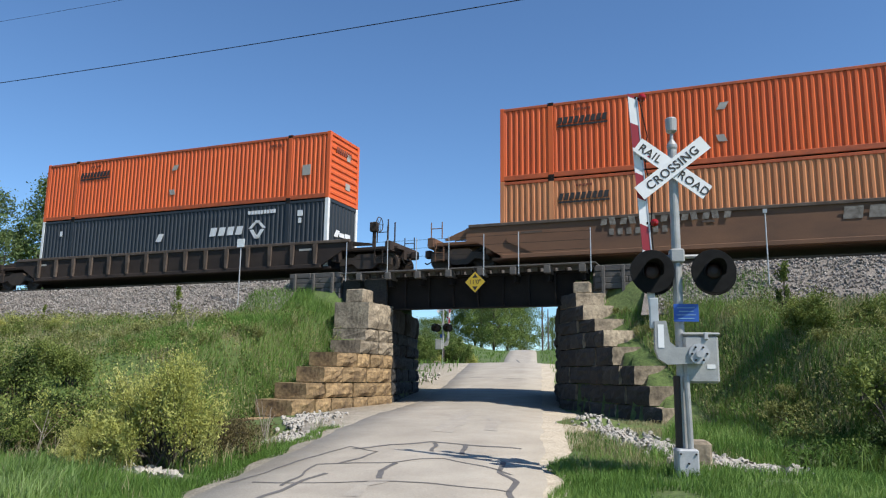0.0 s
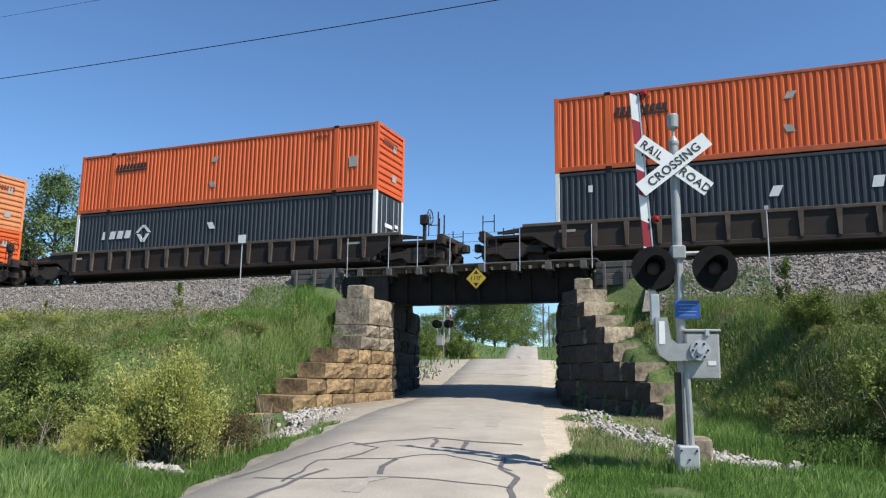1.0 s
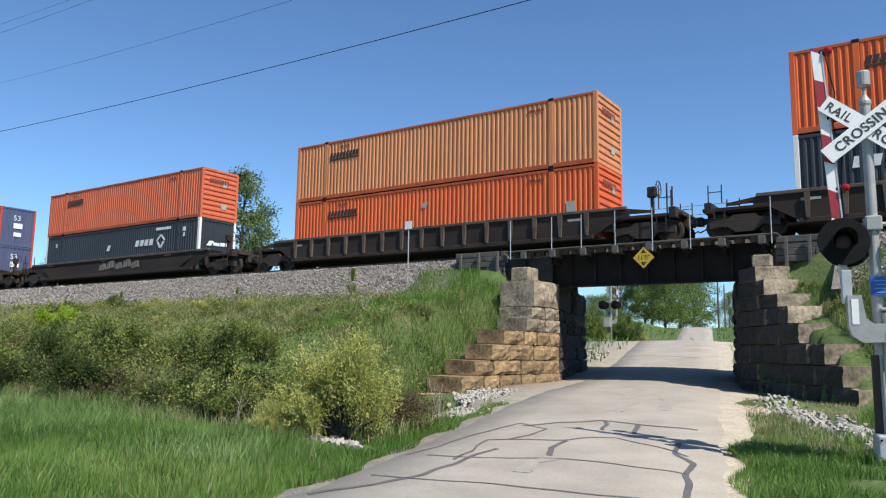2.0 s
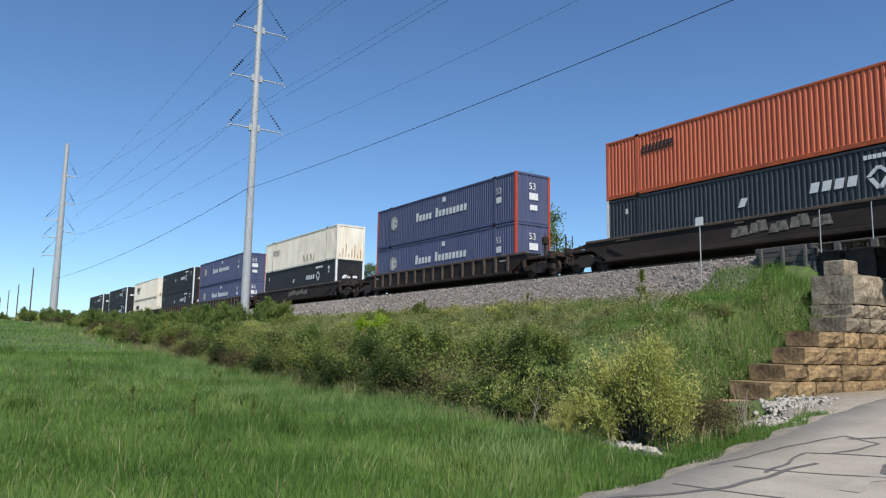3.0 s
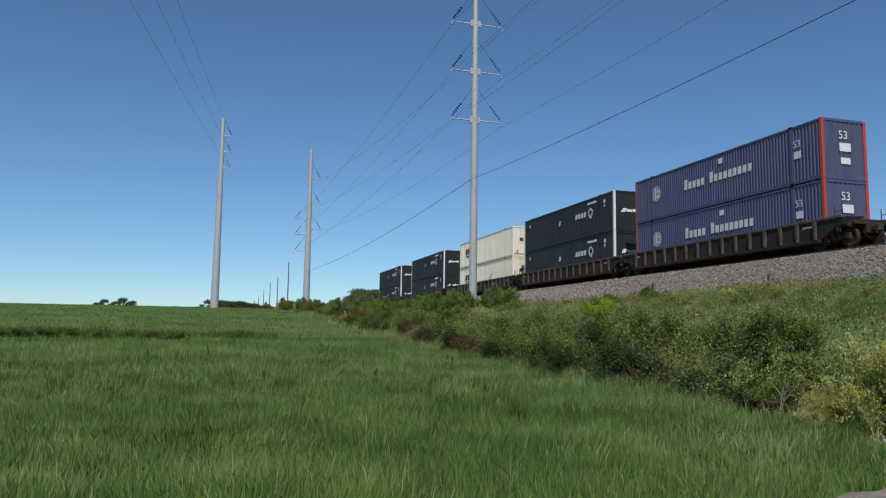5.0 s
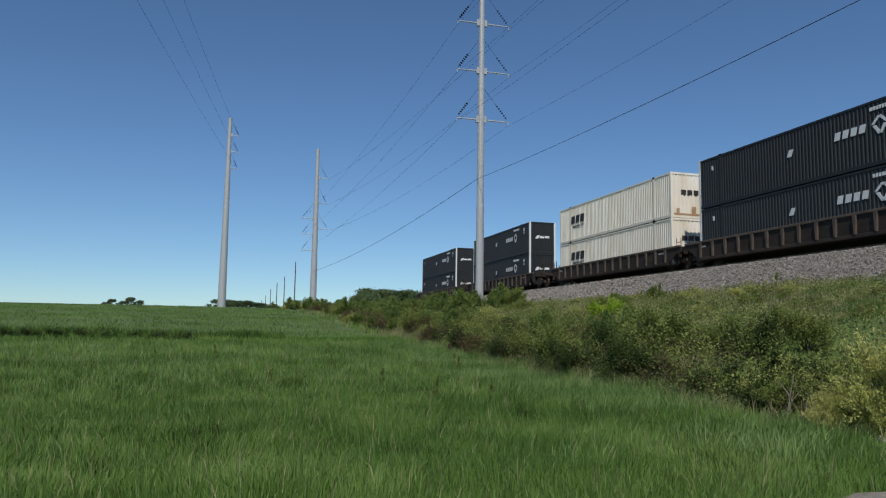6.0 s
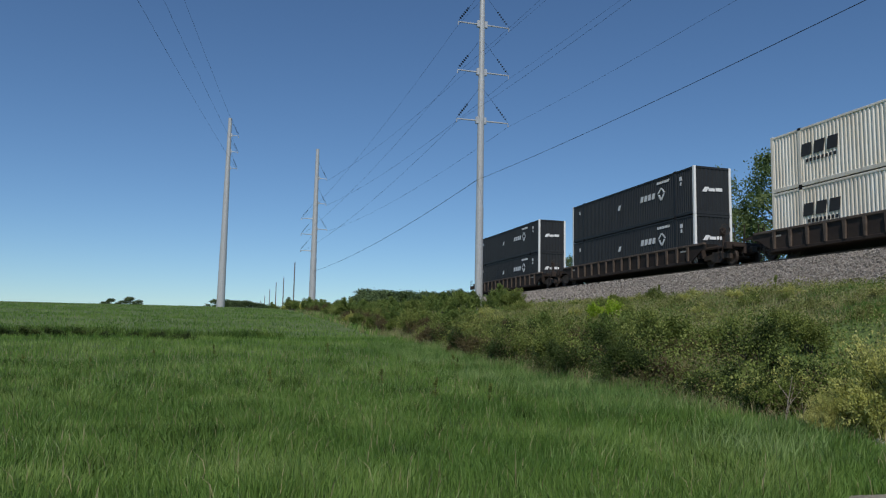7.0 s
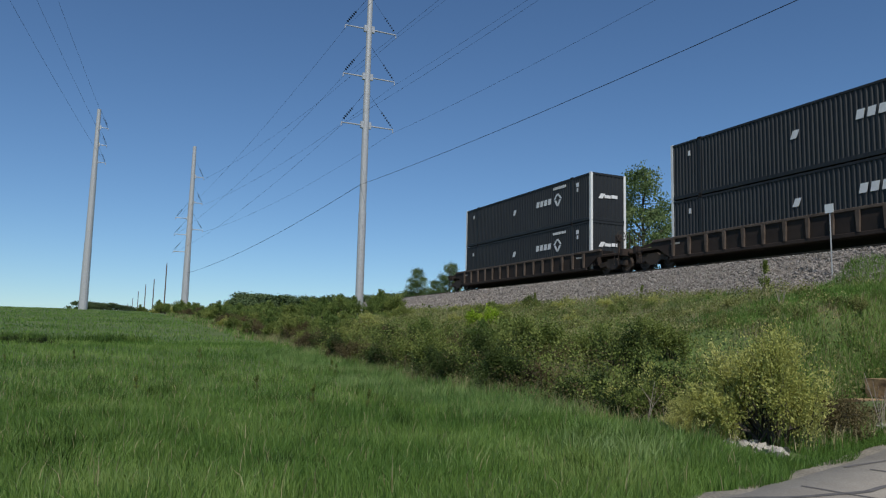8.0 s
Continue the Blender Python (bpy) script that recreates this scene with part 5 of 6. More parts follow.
def sector(n, r0, r1, a0, a1, power=1.0):
    """Points round the origin: distance r0 to r1, angle in degrees from +y towards -x."""
    r = r0 + (r1 - r0) * nr.uniform(0, 1, n) ** power
    a = np.radians(nr.uniform(a0, a1, n))
    return -r * np.sin(a), r * np.cos(a)


def patchy(x, y, s, seed):
    return np.array([noise.noise((px * s, py * s, seed)) for px, py in zip(x, y)])


RUBBLE = [((-8.9, 13.2), (-11.2, 19.5), 0.55), ((-3.4, 18.4), (-1.3, 14.3), 0.5), ((-1.3, 14.3), (0.4, 11.7), 0.55), ((-7.9, 9.2), (-8.7, 9.3), 0.4)]


def off_rubble(x, y):
    ok = np.ones(len(x), bool)
    for (ax, ay), (bx_, by_), r in RUBBLE:
        dx, dy = bx_ - ax, by_ - ay
        u = np.clip(((x - ax) * dx + (y - ay) * dy) / (dx * dx + dy * dy), 0, 1)
        ok &= np.hypot(x - ax - u * dx, y - ay - u * dy) > r
    return ok


def meadow(n, r0, r1, a0, a1, power, h, w, name, mat="grass", ymax=9.3):
    x, y = sector(n, r0, r1, a0, a1, power)
    ok = (np.abs(x - road_x(y)) > 2.5 + 0.2 * np.sin(y * 2.3)) & off_rubble(x, y) & (y < ymax + 0.5 * np.sin(x)) & (y < 60)
    x, y = x[ok], y[ok]
    tall = 1 + 0.35 * patchy(x, y, 0.6, 2)
    return blades(name, x, y, h * tall, w, mat, "tall green meadow grass growing in clumps")


meadow(170000, 4.5, 17, 40, 112, 0.7, 0.22, 0.0085, "meadow_grass")
meadow(30000, 6, 26, 40, 112, 0.75, 0.27, 0.009, "meadow_grass", "grass_blue")
meadow(14000, 5, 26, 40, 112, 0.75, 0.2, 0.011, "meadow_grass", "grass_dark")
meadow(95000, 15, 42, 40, 112, 0.8, 0.25, 0.018, "meadow_grass")
meadow(70000, 38, 120, 55, 112, 0.9, 0.22, 0.04, "meadow_grass", ymax=8)
meadow(6000, 5, 30, 42, 112, 0.75, 0.34, 0.009, "dry_grass_stems", "grass_dry")
# taller bluish grass along the foot of the thicket
x, y = nr.uniform(-34, -7.5, 26000), nr.uniform(6.3, 9.6, 26000)
ok = clear_of_road(x, y, 2.5) & off_rubble(x, y) & (patchy(x, y, 0.4, 7) > -0.25)
blades("meadow_grass", x[ok], y[ok], 0.36, 0.011, "grass_blue", "tall bluish green grass at the foot of the thicket", 0.75)
# dark band of grass across the field
x, y = nr.uniform(-42.5, -38.5, 9000), nr.uniform(-16, 3.0, 9000)
ok = np.abs(x + 40.5 + 0.6 * np.sin(y * 0.7)) < 1.3 + 0.5 * np.sin(y * 1.7)
blades("hollow_grass", x[ok], y[ok], 0.45, 0.03, "grass_dark", "dark rank grass in a band across the field", 0.6)
for side, y0, y1, n in ((-1, 4.5, 15.5, 14000), (1, 6.5, 12.5, 8000)):
    y, off = nr.uniform(y0, y1, n), 2.5 + nr.uniform(0, 1, n) ** 1.3 * 1.1
    x = road_x(y) + side * (off + 0.12 * np.sin(y * 3.1))
    ok = off_rubble(x, y)
    blades("verge_grass", x[ok], y[ok], 0.17, 0.009, "grass", "short bright grass along the road's edge", 0.8)
# coarse dark tussocks
tx, ty = sector(150, 8, 26, 46, 110, 0.7)
ok = (ty < 8.5) & clear_of_road(tx, ty, 3.6)
tx, ty = tx[ok], ty[ok]
bx, by = np.repeat(tx, 90), np.repeat(ty, 90)
blades("grass_tussock", bx + nr.normal(0, 0.16, len(bx)), by + nr.normal(0, 0.16, len(bx)), 0.34, 0.011, "grass_dark", "darker coarse grass tussocks in the meadow", 0.95)


def area(n, x0, x1, y0, y1):
    return nr.uniform(x0, x1, n), nr.uniform(y0, y1, n)


def on_bank(x, y):
    dx, dy = WR1[0] - WR0[0], WR1[1] - WR0[1]
    dist = ((x - WR0[0]) * -dy + (y - WR0[1]) * dx) / math.hypot(dx, dy)
    left = (x < WING_L_X - 1.0) | ((y < 15.6) & (x < road_x(y) - 2.8))
    right = ((dist > 0.95) | (x > 0.6)) & (x > road_x(y) + 2.9)
    return np.where(x < road_x(y), left, right)


BANKS = [
    (60000, -45, -7, 8.8, 22.9, 0.40, 0.013, "grass_dry", "bank_grass"), (30000, -45, -7, 8.8, 22.6, 0.38, 0.014, "grass", "bank_grass"), (16000, -100, -45, 8.5, 22.8, 0.5, 0.045, "grass", "bank_grass"), (9000, -100, -45, 8.5, 22.9, 0.5, 0.045, "grass_dry", "bank_grass"),
    (34000, -3, 13, 12.0, 22.7, 0.38, 0.012, "grass", "bank_grass"), (22000, -3, 13, 12.0, 21, 0.42, 0.013, "grass_dark", "bank_grass"), (34000, -3, 13, 15.5, 22.9, 0.36, 0.011, "grass_dry", "bank_grass"), (15000, -4.6, 0.4, 11.5, 19.5, 0.14, 0.009, "grass_dry", "verge_grass"),
    (7000, -4.4, 1.4, 11.3, 16, 0.2, 0.010, "grass", "verge_grass"), (8000, -1.5, 1.6, 12.5, 19, 0.32, 0.012, "grass", "bank_filler"), (16000, -4.6, 1, 18, 24.4, 0.35, 0.013, "grass", "bank_grass"), (55000, -2.6, 8, 6.2, 11.6, 0.18, 0.010, "grass", "verge_grass"), (3500, -4.5, -1.5, 11, 16.5, 0.2, 0.01, "grass_dry", "verge_grass"),
    (14000, -11.5, -5.5, 6.5, 13.5, 0.24, 0.011, "grass", "verge_grass"), (26000, -17.5, -12.6, 16.5, 24.3, 0.38, 0.013, "grass", "bank_grass"), (7000, -17, -12.3, 14.5, 22.3, 0.34, 0.012, "grass_dry", "bank_grass"), (9000, 0, 8, 11.8, 18, 0.45, 0.016, "grass_dark", "bank_grass"),
    (14000, -70, 10, 62, 125, 0.5, 0.10, "grass", "far_bank_grass"), (9000, -60, 30, 33, 60, 0.5, 0.05, "grass", "far_bank_grass"),
]
for n, x0, x1, y0, y1, h, w, mat, nm in BANKS:
    x, y = area(n, x0, x1, y0, y1)
    ok = on_bank(x, y) if y0 < 33 and nm == "bank_grass" else clear_of_road(x, y, 2.8)
    if nm == "bank_filler":
        nm = "bank_grass"
    if nm == "verge_grass":
        ok &= (np.abs(x - road_x(y)) > 2.35 + 0.5 * patchy(x, y, 1.3, 4)) & (patchy(x, y, 0.9, 5) > -0.25)
    else:
        ok &= patchy(x, y, 0.35, {"grass": 1, "grass_dark": 5}.get(mat, 9)) > (-0.3 if mat != "grass_dark" else 0.0)
    ok &= off_rubble(x, y)
    blades(nm, x[ok], y[ok], h, w, mat, {"grass": "rough green grass on the railway bank", "grass_dark": "dark rank grass in patches on the railway bank", "grass_dry": "dry straw-coloured weeds on the railway bank"}[mat], 0.75)


def leaf_cloud(name, centres, dirs, size, mat, tri=False):
    """Leaves: folded diamonds at the centres, along the directions."""
    n = len(centres)
    d = dirs + nr.normal(0, 0.55, (n, 3))
    d /= np.linalg.norm(d, axis=1)[:, None]
    s = np.cross(d, nr.normal(0, 1, (n, 3)))
    s /= np.linalg.norm(s, axis=1)[:, None] + 1e-9
    ln = (size * nr.uniform(0.6, 1.35, n))[:, None]
    p = np.empty((n, 4, 3))
    p[:, 0], p[:, 2] = centres - d * ln * 0.5, centres + d * ln * 0.5
    p[:, 1], p[:, 3] = centres + s * ln * 0.3, centres - s * ln * 0.3
    k = np.arange(n)[:, None] * 4
    return raw_mesh(name, p.reshape(-1, 3), [k + np.array([[0, 1, 2, 3]])], mat)


def shrub(name, w, h, shoots, per, size, mat, label, spiky=0.5, category="shrub"):
    """A bush of several uneven lobes; each lobe is a spray of leafy shoots on a limb from the root."""
    t = holder(name, label, category)
    lobes = max(4, shoots // 13)
    az = nr.uniform(0, 2 * np.pi, lobes)
    el = np.arcsin(nr.uniform(0.06, 1, lobes) ** 0.85)
    lr = nr.uniform(0.5, 0.95, lobes)
    lc = np.stack([np.cos(az) * np.cos(el) * w * 0.38 * lr, np.sin(az) * np.cos(el) * w * 0.38 * lr, h * (0.12 + 0.6 * np.sin(el) * lr)], 1)
    ls = nr.uniform(0.16, 0.30, lobes) * (w + h) / 2
    k = nr.randint(0, lobes, shoots)
    out = lc[k] / (np.linalg.norm(lc[k], axis=1)[:, None] + 1e-6)
    d = nr.normal(0, 0.75, (shoots, 3)) + out * 0.7 + np.array([0, 0, 0.25 + 1.1 * spiky])
    d /= np.linalg.norm(d, axis=1)[:, None]
    tip = lc[k] + d * (ls[k] * nr.uniform(0.6, 1.25, shoots))[:, None]
    tip[:, 2] = np.maximum(tip[:, 2], 0.05 * h)
    foot = lc[k] - d * (ls[k] * 0.45)[:, None]
    u = nr.uniform(0, 1, (shoots, per)) ** 0.75
    c = foot[:, None] + (tip - foot)[:, None] * u[..., None]
    c += nr.normal(0, 1, c.shape) * (ls[k] * (0.26 - 0.12 * spiky))[:, None, None] * (1.15 - 0.8 * u)[..., None]
    c[..., 2] = np.maximum(c[..., 2], 0.03)
    ways = np.repeat(d[:, None], per, 1)
    part("foliage", leaf_cloud("foliage", c.reshape(-1, 3), ways.reshape(-1, 3), size, mat), t)
    b = Build()
    r = 0.011 * (w + h) / 2
    for i in range(lobes):
        root = Vector((nr.normal(0, w * 0.05), nr.normal(0, w * 0.05), -0.1))
        m = Vector(lc[i]) * 0.5 + Vector((0, 0, 0.05 * h))
        b.tube(root, m, r, r * 0.7, "bark", 5, False)
        b.tube(m, lc[i], r * 0.7, r * 0.35, "bark", 5, False)
    for i in range(0, shoots, 4):
        b.tube(foot[i], foot[i] + (tip[i] - foot[i]) * 0.8, r * 0.3, r * 0.12, "bark", 4, False)
    part("woody_base", b, t)
    return t


def herbs(n, x0, x1, y0, y1, height, size, mat, label, seed, low=-0.05):
    """Soft broad-leaved weeds in patches on the ground."""
    x, y = area(n, x0, x1, y0, y1)
    p = patchy(x, y, 0.55, seed)
    ok = on_bank(x, y) & off_rubble(x, y) & (p > low)
    x, y, p = x[ok], y[ok], p[ok]
    tuft = 0.45 + 0.9 * np.clip(p - low, 0, 0.8) + 0.25 * np.sin(x * 4.1 + 2 * np.sin(y * 3.3))
    z = gzv(x, y) + height * nr.uniform(0.05, 1, len(x)) ** 0.8 * np.clip(tuft, 0.2, 1.4)
    up = np.tile(np.array([0.1, -0.1, 0.5]), (len(x), 1))
    return tagged(new("bank_weeds", leaf_cloud("bank_weeds", np.stack([x, y, z], 1), up, size, mat)), label, "weeds", kind="stuff")


herbs(60000, -46, -12.4, 13.5, 22.9, 0.5, 0.07, "leaf_pale", "soft pale olive weeds matted on the upper bank", 21, -0.12)
herbs(34000, -36, -9.8, 9.3, 13.2, 1.0, 0.065, "leaf_olive", "tangled olive undergrowth in the thicket", 31, -0.5)
herbs(22000, -40, -9.8, 9.0, 12.5, 0.8, 0.055, "leaf_red", "tangled brown undergrowth in the thicket", 32, -0.35)
herbs(26000, -46, -12.4, 12.5, 22.6, 0.45, 0.075, "leaf_green", "soft green weeds on the upper bank", 22, 0.0)
herbs(16000, -100, -46, 10.5, 22.9, 0.8, 0.16, "leaf_olive", "olive weeds along the far bank", 23, -0.15)
herbs(15000, -14.6, -9.6, 11.6, 16.6, 0.4, 0.055, "leaf_red", "brown tangled weeds at the wall's foot", 24, -0.3)
herbs(40000, -2.5, 13, 16.0, 22.9, 0.5, 0.055, "leaf_pale", "soft pale olive weeds on the upper bank", 25, -0.1)
herbs(24000, -1.5, 13, 12.0, 19.5, 0.5, 0.065, "leaf_green", "leafy green weeds on the bank", 26, -0.05)
herbs(16000, 0.2, 13, 12.0, 17.5, 0.45, 0.065, "leaf_dark", "dark leafy weeds at the foot of the bank", 27, 0.0)


def put(model, x, y, scale=1.0, turn=0.0, sink=0.06, squash=1.0):
    m = pose(x, y, gz(x, y) - sink, 0, 0, turn) @ Matrix.Diagonal((scale, scale, scale * squash, 1))
    if model.name in placed:
        return copy_thing(model, m)
    placed.add(model.name)
    model.matrix_basis = m
    return model


placed = set()
SH = {
    "yellow": shrub("yellow_shrub", 2.8, 1.75, 420, 80, 0.038, "leaf_yellow", "yellow-green flowering shrub with upright leafy shoots", 1.0),
    "olive": shrub("olive_shrub", 2.6, 1.6, 190, 44, 0.062, "leaf_olive", "dense olive-green shrub on the bank", 0.5),
    "olive2": shrub("olive_shrub", 2.3, 1.3, 170, 44, 0.055, "leaf_yellow", "light olive shrub with pale young leaves", 0.8),
    "green": shrub("green_shrub", 2.2, 1.9, 170, 44, 0.065, "leaf_green", "leafy mid-green shrub on the bank", 0.7),
    "red": shrub("brown_shrub", 2.5, 1.25, 190, 40, 0.045, "leaf_red", "reddish brown thicket at the foot of the bank", 0.6),
    "dark": shrub("dark_shrub", 2.5, 1.45, 190, 42, 0.055, "leaf_dark", "dark green shrub in the thicket", 0.4),
    "bright": shrub("lime_shrub", 2.3, 1.2, 160, 44, 0.06, "leaf_bright", "bright lime-green low shrub", 0.5),
    "brush": shrub("low_brush", 2.2, 0.75, 150, 32, 0.05, "leaf_pale", "low olive brush on the upper bank", 0.9),
    "sapling": shrub("sapling", 0.5, 1.9, 52, 26, 0.06, "leaf_olive", "thin young evergreen sapling by the ballast", 0.9, "sapling"),
    "ash": shrub("ash_sapling", 2.4, 2.6, 90, 44, 0.065, "leaf_olive", "open young tree with small pale leaves", 0.8, "sapling"),
}
put(SH["yellow"], -8.75, 9.95, 1.05, 0, 0.06, 1.16)
put(SH["yellow"], -9.55, 9.2, 0.45, 40)
put(SH["olive2"], -12.3, 10.4, 0.9, 80)
put(SH["olive"], -10.6, 10.5, 0.85, 10)
put(SH["olive"], -11.4, 9.6, 0.7, 200)
put(SH["red"], -8.6, 11.3, 0.75, 10)
put(SH["red"], -9.4, 12.6, 0.8, 90)
put(SH["brush"], -11.9, 13.6, 0.8, 30)
put(SH["red"], -11.6, 15.2, 0.7, 150)
put(SH["red"], -12.4, 16.6, 0.55, 250)
put(SH["bright"], -29.6, 16.0, 1.0)
put(SH["bright"], -28.0, 16.3, 0.5, 60)
put(SH["sapling"], -19.7, 22.4, 1.0)
put(SH["sapling"], -26.0, 22.0, 0.6, 70)
put(SH["sapling"], -34.5, 21.8, 0.7, 20)
put(SH["sapling"], 1.2, 21.5, 1.1, 50)
put(SH["ash"], 2.4, 14.6, 1.0)
put(SH["ash"], 4.6, 15.6, 1.1, 100)
put(SH["dark"], 2.4, 13.1, 0.75, 10)
put(SH["dark"], 3.9, 13.2, 0.9, 60)
put(SH["olive"], 4.4, 18.0, 0.8, 60)
put(SH["brush"], -3.3, 23.5, 0.5, 60)
put(SH["brush"], -2.5, 22.4, 0.55, 160)
put(SH["brush"], 1.0, 17.0, 1.0, 60)
put(SH["brush"], 3.0, 19.5, 1.1, 20)
r2 = random.Random(21)
x = -11.6
while x > -62:
    near = x > -33
    rows = ((9.4, 10.3, 0.95, ["red", "dark", "dark", "red", "dark", "olive"] if near else ["red", "olive", "olive2", "red"]), (11.0, 12.4, 0.95, ["dark", "dark", "red", "olive", "green"] if near else ["olive", "olive2", "green", "olive"]), (13.2, 15.0, 0.7, ["olive", "brush", "olive2", "brush"]))
    for y0, y1, s, kinds in rows:
        if s == 0.7 and x > -15:
            continue
        put(SH[r2.choice(kinds)], x + r2.uniform(-0.6, 0.6), r2.uniform(y0, y1), s * r2.uniform(0.8, 1.3), r2.uniform(0, 360), 0.1, r2.uniform(0.8, 1.1))
    x -= 1.15 + max(0, -x - 25) * 0.03
for i in range(64):
    x = r2.uniform(-48, -14)
    put(SH[r2.choice(["brush", "brush", "olive2", "brush", "olive"])], x, r2.uniform(15.5, 21.6), r2.uniform(0.5, 0.95), r2.uniform(0, 360), 0.08, r2.uniform(0.7, 1.0))
for i in range(84):
    x = r2.uniform(-130, -48)
    put(SH[r2.choice(["olive", "green", "green", "green", "red", "olive"])], x, r2.uniform(9.6, 21.5), r2.uniform(1.2, 1.75), r2.uniform(0, 360), 0.1, 0.9)
put(SH["green"], -51.6, 19.2, 1.55, 30)
put(SH["green"], -50.2, 18.2, 1.1, 130)
for x, y, s in ((-53.0, 17.6, 1.3), (-51.2, 18.6, 1.2), (-54.2, 16.6, 1.0), (-56.8, 17.4, 0.9)):
    put(SH["green"], x, y, s, x * 7)
# low dark shrubs in a row near the dark grass band
for i in range(10):
    put(SH["dark"], -37.5 + r2.uniform(-1.2, 0.6), -2.0 - i * 1.1, 0.8 * r2.uniform(0.7, 1.2), i * 40, 0.1, 0.62)


for i in range(26):
    put(SH[r2.choice(["olive", "olive2", "green"])], r2.uniform(-125, -58), r2.uniform(18.5, 21.8), r2.uniform(1.1, 1.6), i * 61, 0.1)
for i in range(16):
    put(SH[r2.choice(["brush", "brush", "olive"])], r2.uniform(0.6, 8), r2.uniform(15, 21.5), r2.uniform(0.5, 0.9), i * 43, 0.08)


for i in range(12):
    a, d = radians(62 + i * 4.1), r2.uniform(14, 30)
    put(SH["sapling"], -d * math.sin(a), min(7.5, d * math.cos(a)), r2.uniform(0.28, 0.4), i * 37, 0.02)


# trees
def tree(name, h, w, mat, label, clumps=60, per=70, leaf=0.35, trunk_h=0.3):
    t = holder(name, label, "tree")
    b = Build()
    b.tube((0, 0, -0.3), (0, 0, h * trunk_h), h * 0.022, h * 0.017, "bark", 9, False)
    b.tube((0, 0, h * trunk_h), (h * 0.01, 0, h * 0.85), h * 0.017, h * 0.004, "bark", 7, False)
    cs = []
    for i in range(clumps):
        a, e = nr.uniform(0, 2 * np.pi), nr.uniform(0, 1)
        z = h * (trunk_h * 0.75 + (1 - trunk_h * 0.75) * e)
        rad = w / 2 * (math.sin(math.pi * min(1, 0.14 + 0.82 * e)) ** 0.6) * nr.uniform(0.3, 1.0)
        c = np.array([math.cos(a) * rad, math.sin(a) * rad, z])
        cs.append(c)
        if i % 4 == 0:
            b.tube((0, 0, max(h * trunk_h * 0.8, z - rad * 0.8)), c, h * 0.007, h * 0.002, "bark", 5, False)
    part("trunk", b, t)
    cs = np.repeat(np.array(cs), per, 0)
    pts = cs + nr.normal(0, w * 0.062, cs.shape) * np.array([1, 1, 0.75])
    part("crown", leaf_cloud("crown", pts, nr.normal(0, 1, pts.shape), leaf, mat), t)
    return t


T1 = tree("broadleaf_tree", 20, 10, "leaf_tree", "tall leafy green tree behind the railway", 130, 130, 0.32, 0.2)
T2 = tree("roadside_tree", 12, 10, "leaf_green", "broad leafy tree beside the far road", 110, 150, 0.24, 0.16)
T3 = tree("far_tree", 10, 10, "leaf_far", "dark green tree on the far horizon", 60, 70, 0.55, 0.05)


def plant(model, x, y, s, turn, squash=1.0):
    return put(model, x, y, s, turn, 0.2, squash)


for x, y, s in ((-71, 60.5, 0.98), (-75.6, 56.5, 0.9), (-78, 52.6, 0.78), (-81, 48.6, 0.58), (-112, 60, 0.6), (-128, 62, 0.6), (-119.4, 51.4, 0.48), (-121, 55.5, 0.4)):
    plant(T1, x, y, s, x * 3)
for x, y, s in ((-43.5, 137, 1.0), (-44.6, 150, 1.15), (-49, 146, 1.1), (-45.5, 163, 1.1), (-52.5, 152, 1.0), (-38.5, 168, 0.72), (-57, 150, 0.8), (-24.5, 58, 0.36), (-26.5, 66, 0.42), (-24.2, 63, 0.3)):
    plant(T2, x, y, s, x * 9)
for i in range(30):
    y = r2.uniform(52.5, 80)
    put(SH[r2.choice(["green", "olive2", "green"])], -y * r2.uniform(0.36, 0.46), y, r2.uniform(1.5, 2.3), i * 77)
for i in range(60):
    a = radians(65.5 + i * 0.29 + r2.uniform(-0.3, 0.3))
    d = r2.uniform(200, 290)
    plant(T3, -d * math.sin(a), d * math.cos(a), r2.uniform(0.75, 1.2) * d / 250 * min(1.0, 0.55 + (60 - i) * 0.04), i * 50, 0.85)
for i in range(44):
    put(SH[r2.choice(["olive", "green", "olive2"])], r2.uniform(-210, -100), r2.uniform(10.5, 20), r2.uniform(1.3, 1.8), i * 53, 0.1)
for i in range(16):
    a = radians(85.5 + i * 0.35)
    plant(T3, -300 * math.sin(a), 300 * math.cos(a), r2.uniform(0.65, 0.8), i * 50, 0.7)
for a, s in ((96.0, 0.4), (96.6, 0.5), (97.1, 0.36), (97.8, 0.42), (98.3, 0.3)):
    plant(T3, -290 * math.sin(radians(a)), 290 * math.cos(radians(a)), s, a * 50)


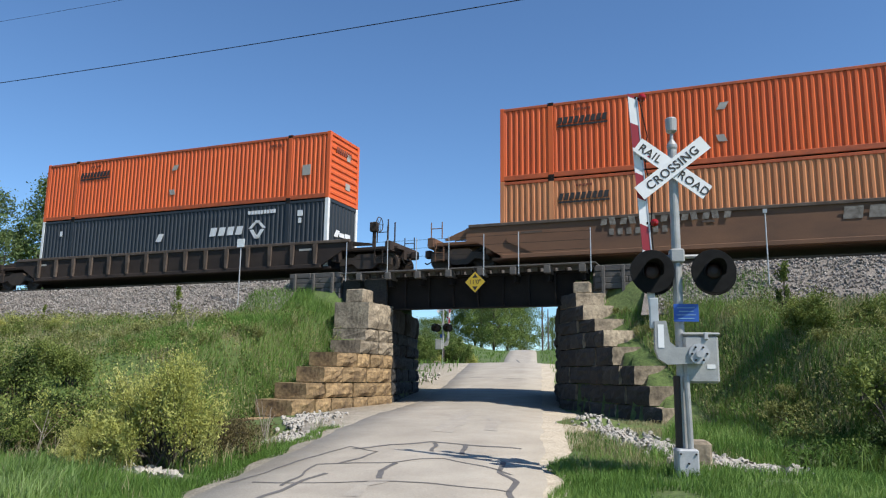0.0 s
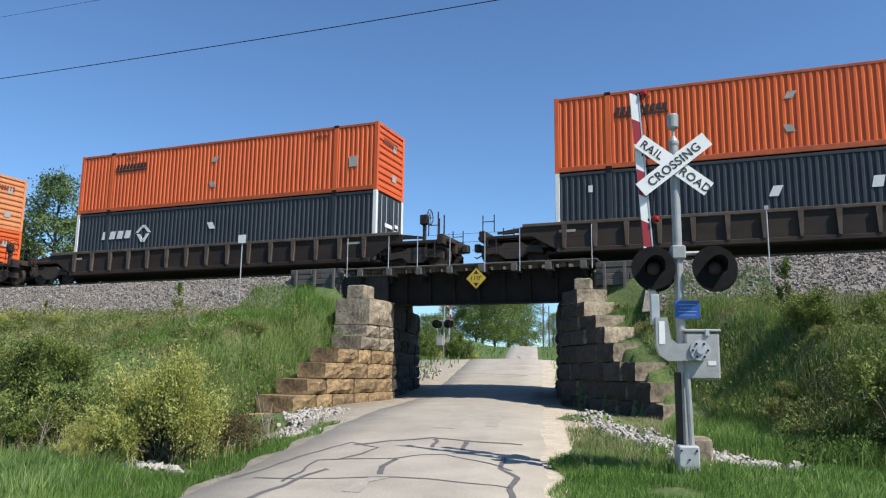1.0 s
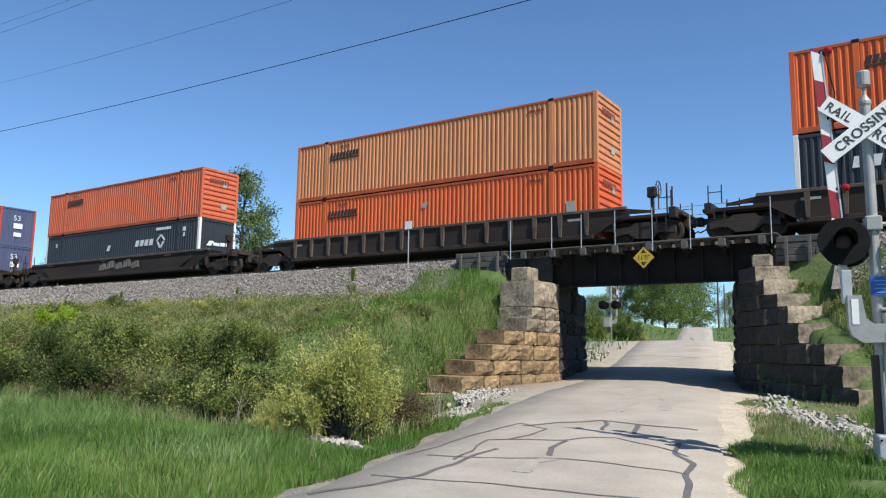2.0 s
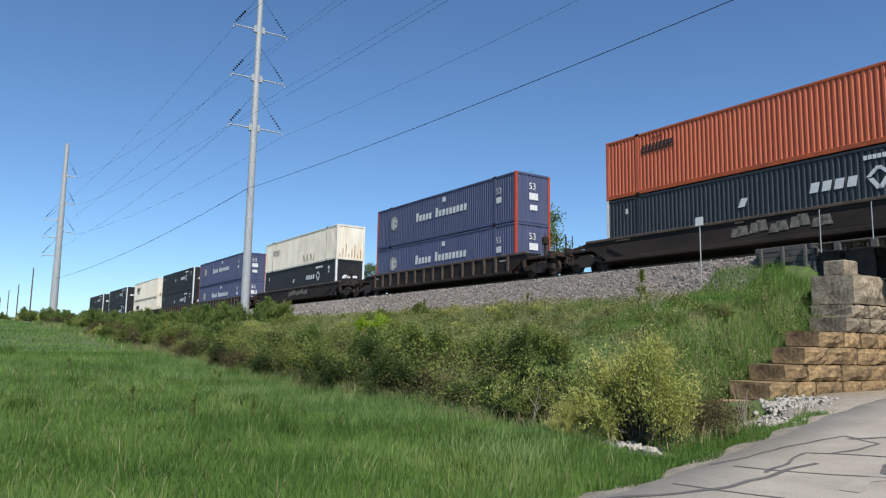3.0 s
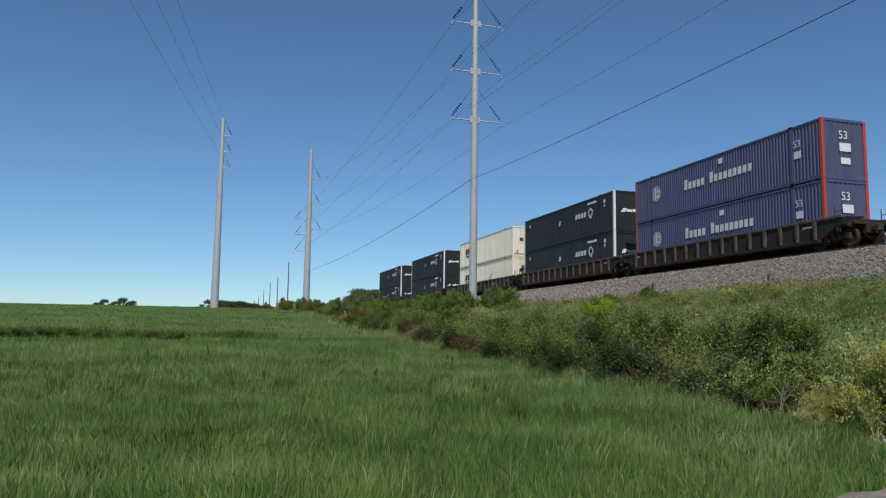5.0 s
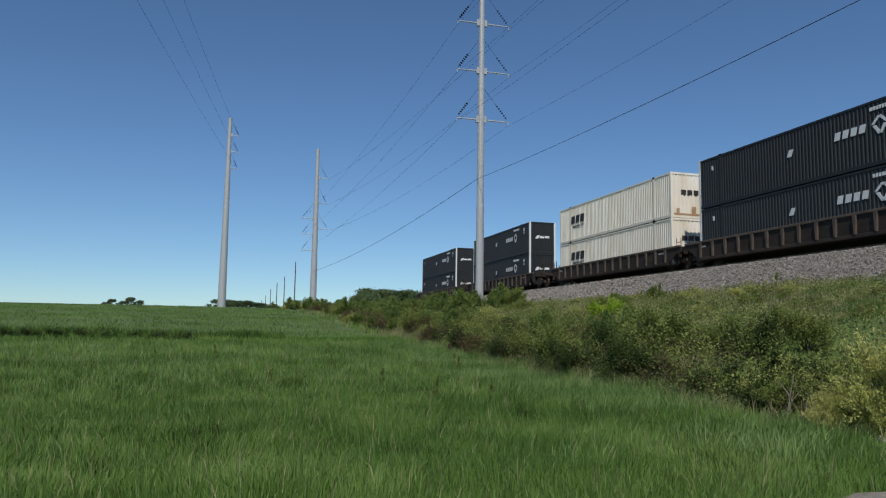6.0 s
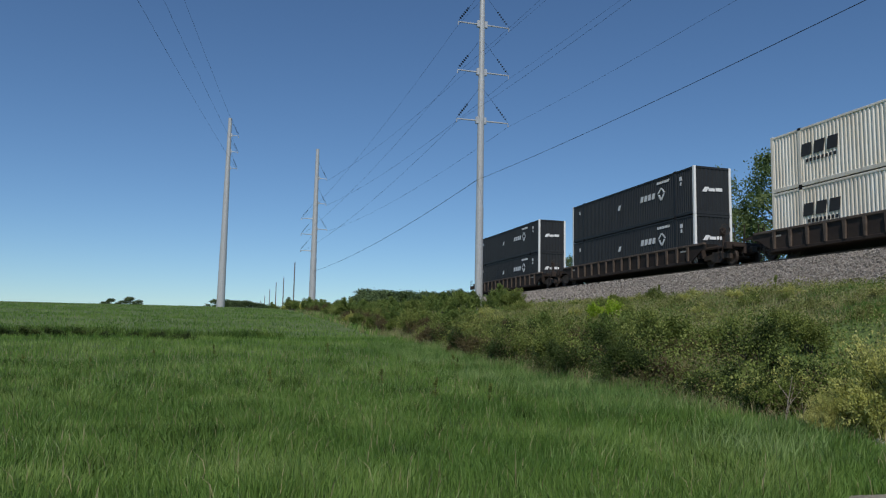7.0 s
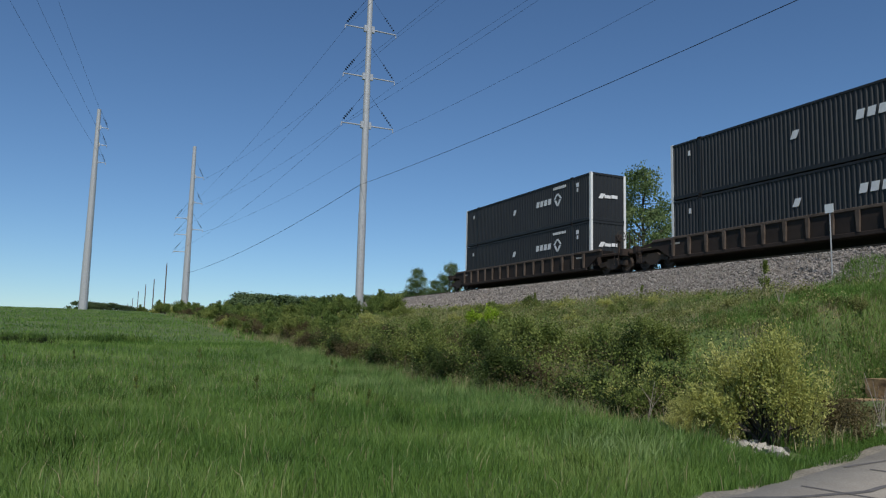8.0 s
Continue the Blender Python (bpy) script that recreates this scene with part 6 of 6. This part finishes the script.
# rubble
def rocks(name, places, mat, label):
    base = [(0, 0, 1), (0.9, 0, 0.3), (0.28, 0.85, 0.35), (-0.72, 0.53, 0.3), (-0.7, -0.5, 0.35), (0.3, -0.85, 0.3), (0.6, 0.5, -0.5), (-0.3, 0.8, -0.5), (-0.85, 0, -0.5), (-0.25, -0.8, -0.5), (0.65, -0.45, -0.5)]
    fc = [(0, 1, 2), (0, 2, 3), (0, 3, 4), (0, 4, 5), (0, 5, 1), (1, 6, 2), (2, 6, 7), (2, 7, 3), (3, 7, 8), (3, 8, 4), (4, 8, 9), (4, 9, 5), (5, 9, 10), (5, 10, 1), (1, 10, 6)]
    b = Build()
    for x, y, z, r in places:
        m = Euler((rng.uniform(0, 6), rng.uniform(0, 6), rng.uniform(0, 6))).to_matrix()
        q = [rng.uniform(0.75, 1.2) for _ in base]
        b.add([tuple(m @ Vector((p[0] * r * k, p[1] * r * k * 0.85, p[2] * r * k * 0.65)) + Vector((x, y, z))) for p, k in zip(base, q)], fc, mat)
    return tagged(part(name, b), label, "rubble", kind="stuff")


def along(p, q, n, spread, r0, r1):
    out = []
    for _ in range(n):
        u = rng.random()
        x, y = p[0] + (q[0] - p[0]) * u + rng.gauss(0, spread), p[1] + (q[1] - p[1]) * u + rng.gauss(0, spread)
        out.append((x, y, gz(x, y) + 0.03, rng.uniform(r0, r1)))
    return out


rocks("rubble", along((-8.9, 13.2), (-10.9, 18.5), 620, 0.34, 0.035, 0.11), "white_rock", "pale broken rock heaped along the wall's foot")
rocks("rubble", along((-3.4, 18.4), (-1.3, 14.3), 330, 0.25, 0.035, 0.09) + along((-1.3, 14.3), (0.4, 11.7), 480, 0.27, 0.04, 0.12), "white_rock", "pale broken rock heaped beside the signal")
rocks("rubble", along((-7.9, 9.2), (-8.7, 9.3), 60, 0.12, 0.06, 0.13), "white_rock", "pale rocks at a culvert mouth")
rocks("rubble", along((-14.6, 34), (-16.5, 38), 160, 0.4, 0.08, 0.2), "white_rock", "pale broken rock beyond the bridge")
stones = []
for _ in range(26000):
    x = rng.uniform(-42, 9)
    y = rng.uniform(22.5, 25.2)
    if -13.7 < x < -4.4 or (-15.9 < x < -2.3 and y < 24.8):
        continue
    stones.append((x, y, float(np.interp(y, [22.45, 22.9, 24.0, 24.85, 25.6], [3.45, 3.78, 4.55, 5.2, 5.34])) + rng.uniform(0, 0.05), rng.uniform(0.03, 0.065)))
for _ in range(9000):
    x, y = rng.uniform(-95, -42), rng.uniform(22.5, 25.2)
    stones.append((x, y, float(np.interp(y, [22.45, 22.9, 24.0, 24.85, 25.6], [3.45, 3.78, 4.55, 5.2, 5.34])) + rng.uniform(0, 0.05), rng.uniform(0.05, 0.1)))
rocks("ballast_stones", stones, "ballast_stone", "loose crushed ballast stones on the slope")


def dead_stalks(x, y, h, n):
    t = holder("dead_branch", "bleached bare dead branch standing in the grass", "branch", pose(x, y, gz(x, y) - 0.05))
    b = Build()
    for i in range(n):
        a, l = rng.uniform(0, 6.28), rng.uniform(0.6, 1.0) * h
        p = Vector((math.cos(a) * 0.25 * l, math.sin(a) * 0.25 * l, l))
        b.tube((0, 0, 0), p, 0.011, 0.004, "twig", 5, False)
        b.tube(p * 0.6, p * 0.6 + Vector((rng.uniform(-0.2, 0.2), rng.uniform(-0.2, 0.2), 0.3)), 0.006, 0.002, "twig", 4, False)
    part("twig", b, t)


dead_stalks(-10.55, 9.0, 0.95, 3)
dead_stalks(-10.3, 9.1, 0.5, 2)
dead_stalks(-9.6, 14.0, 1.3, 3)
dead_stalks(-10.0, 14.6, 1.0, 3)
dead_stalks(-16.5, 19.5, 0.8, 6)

motions()
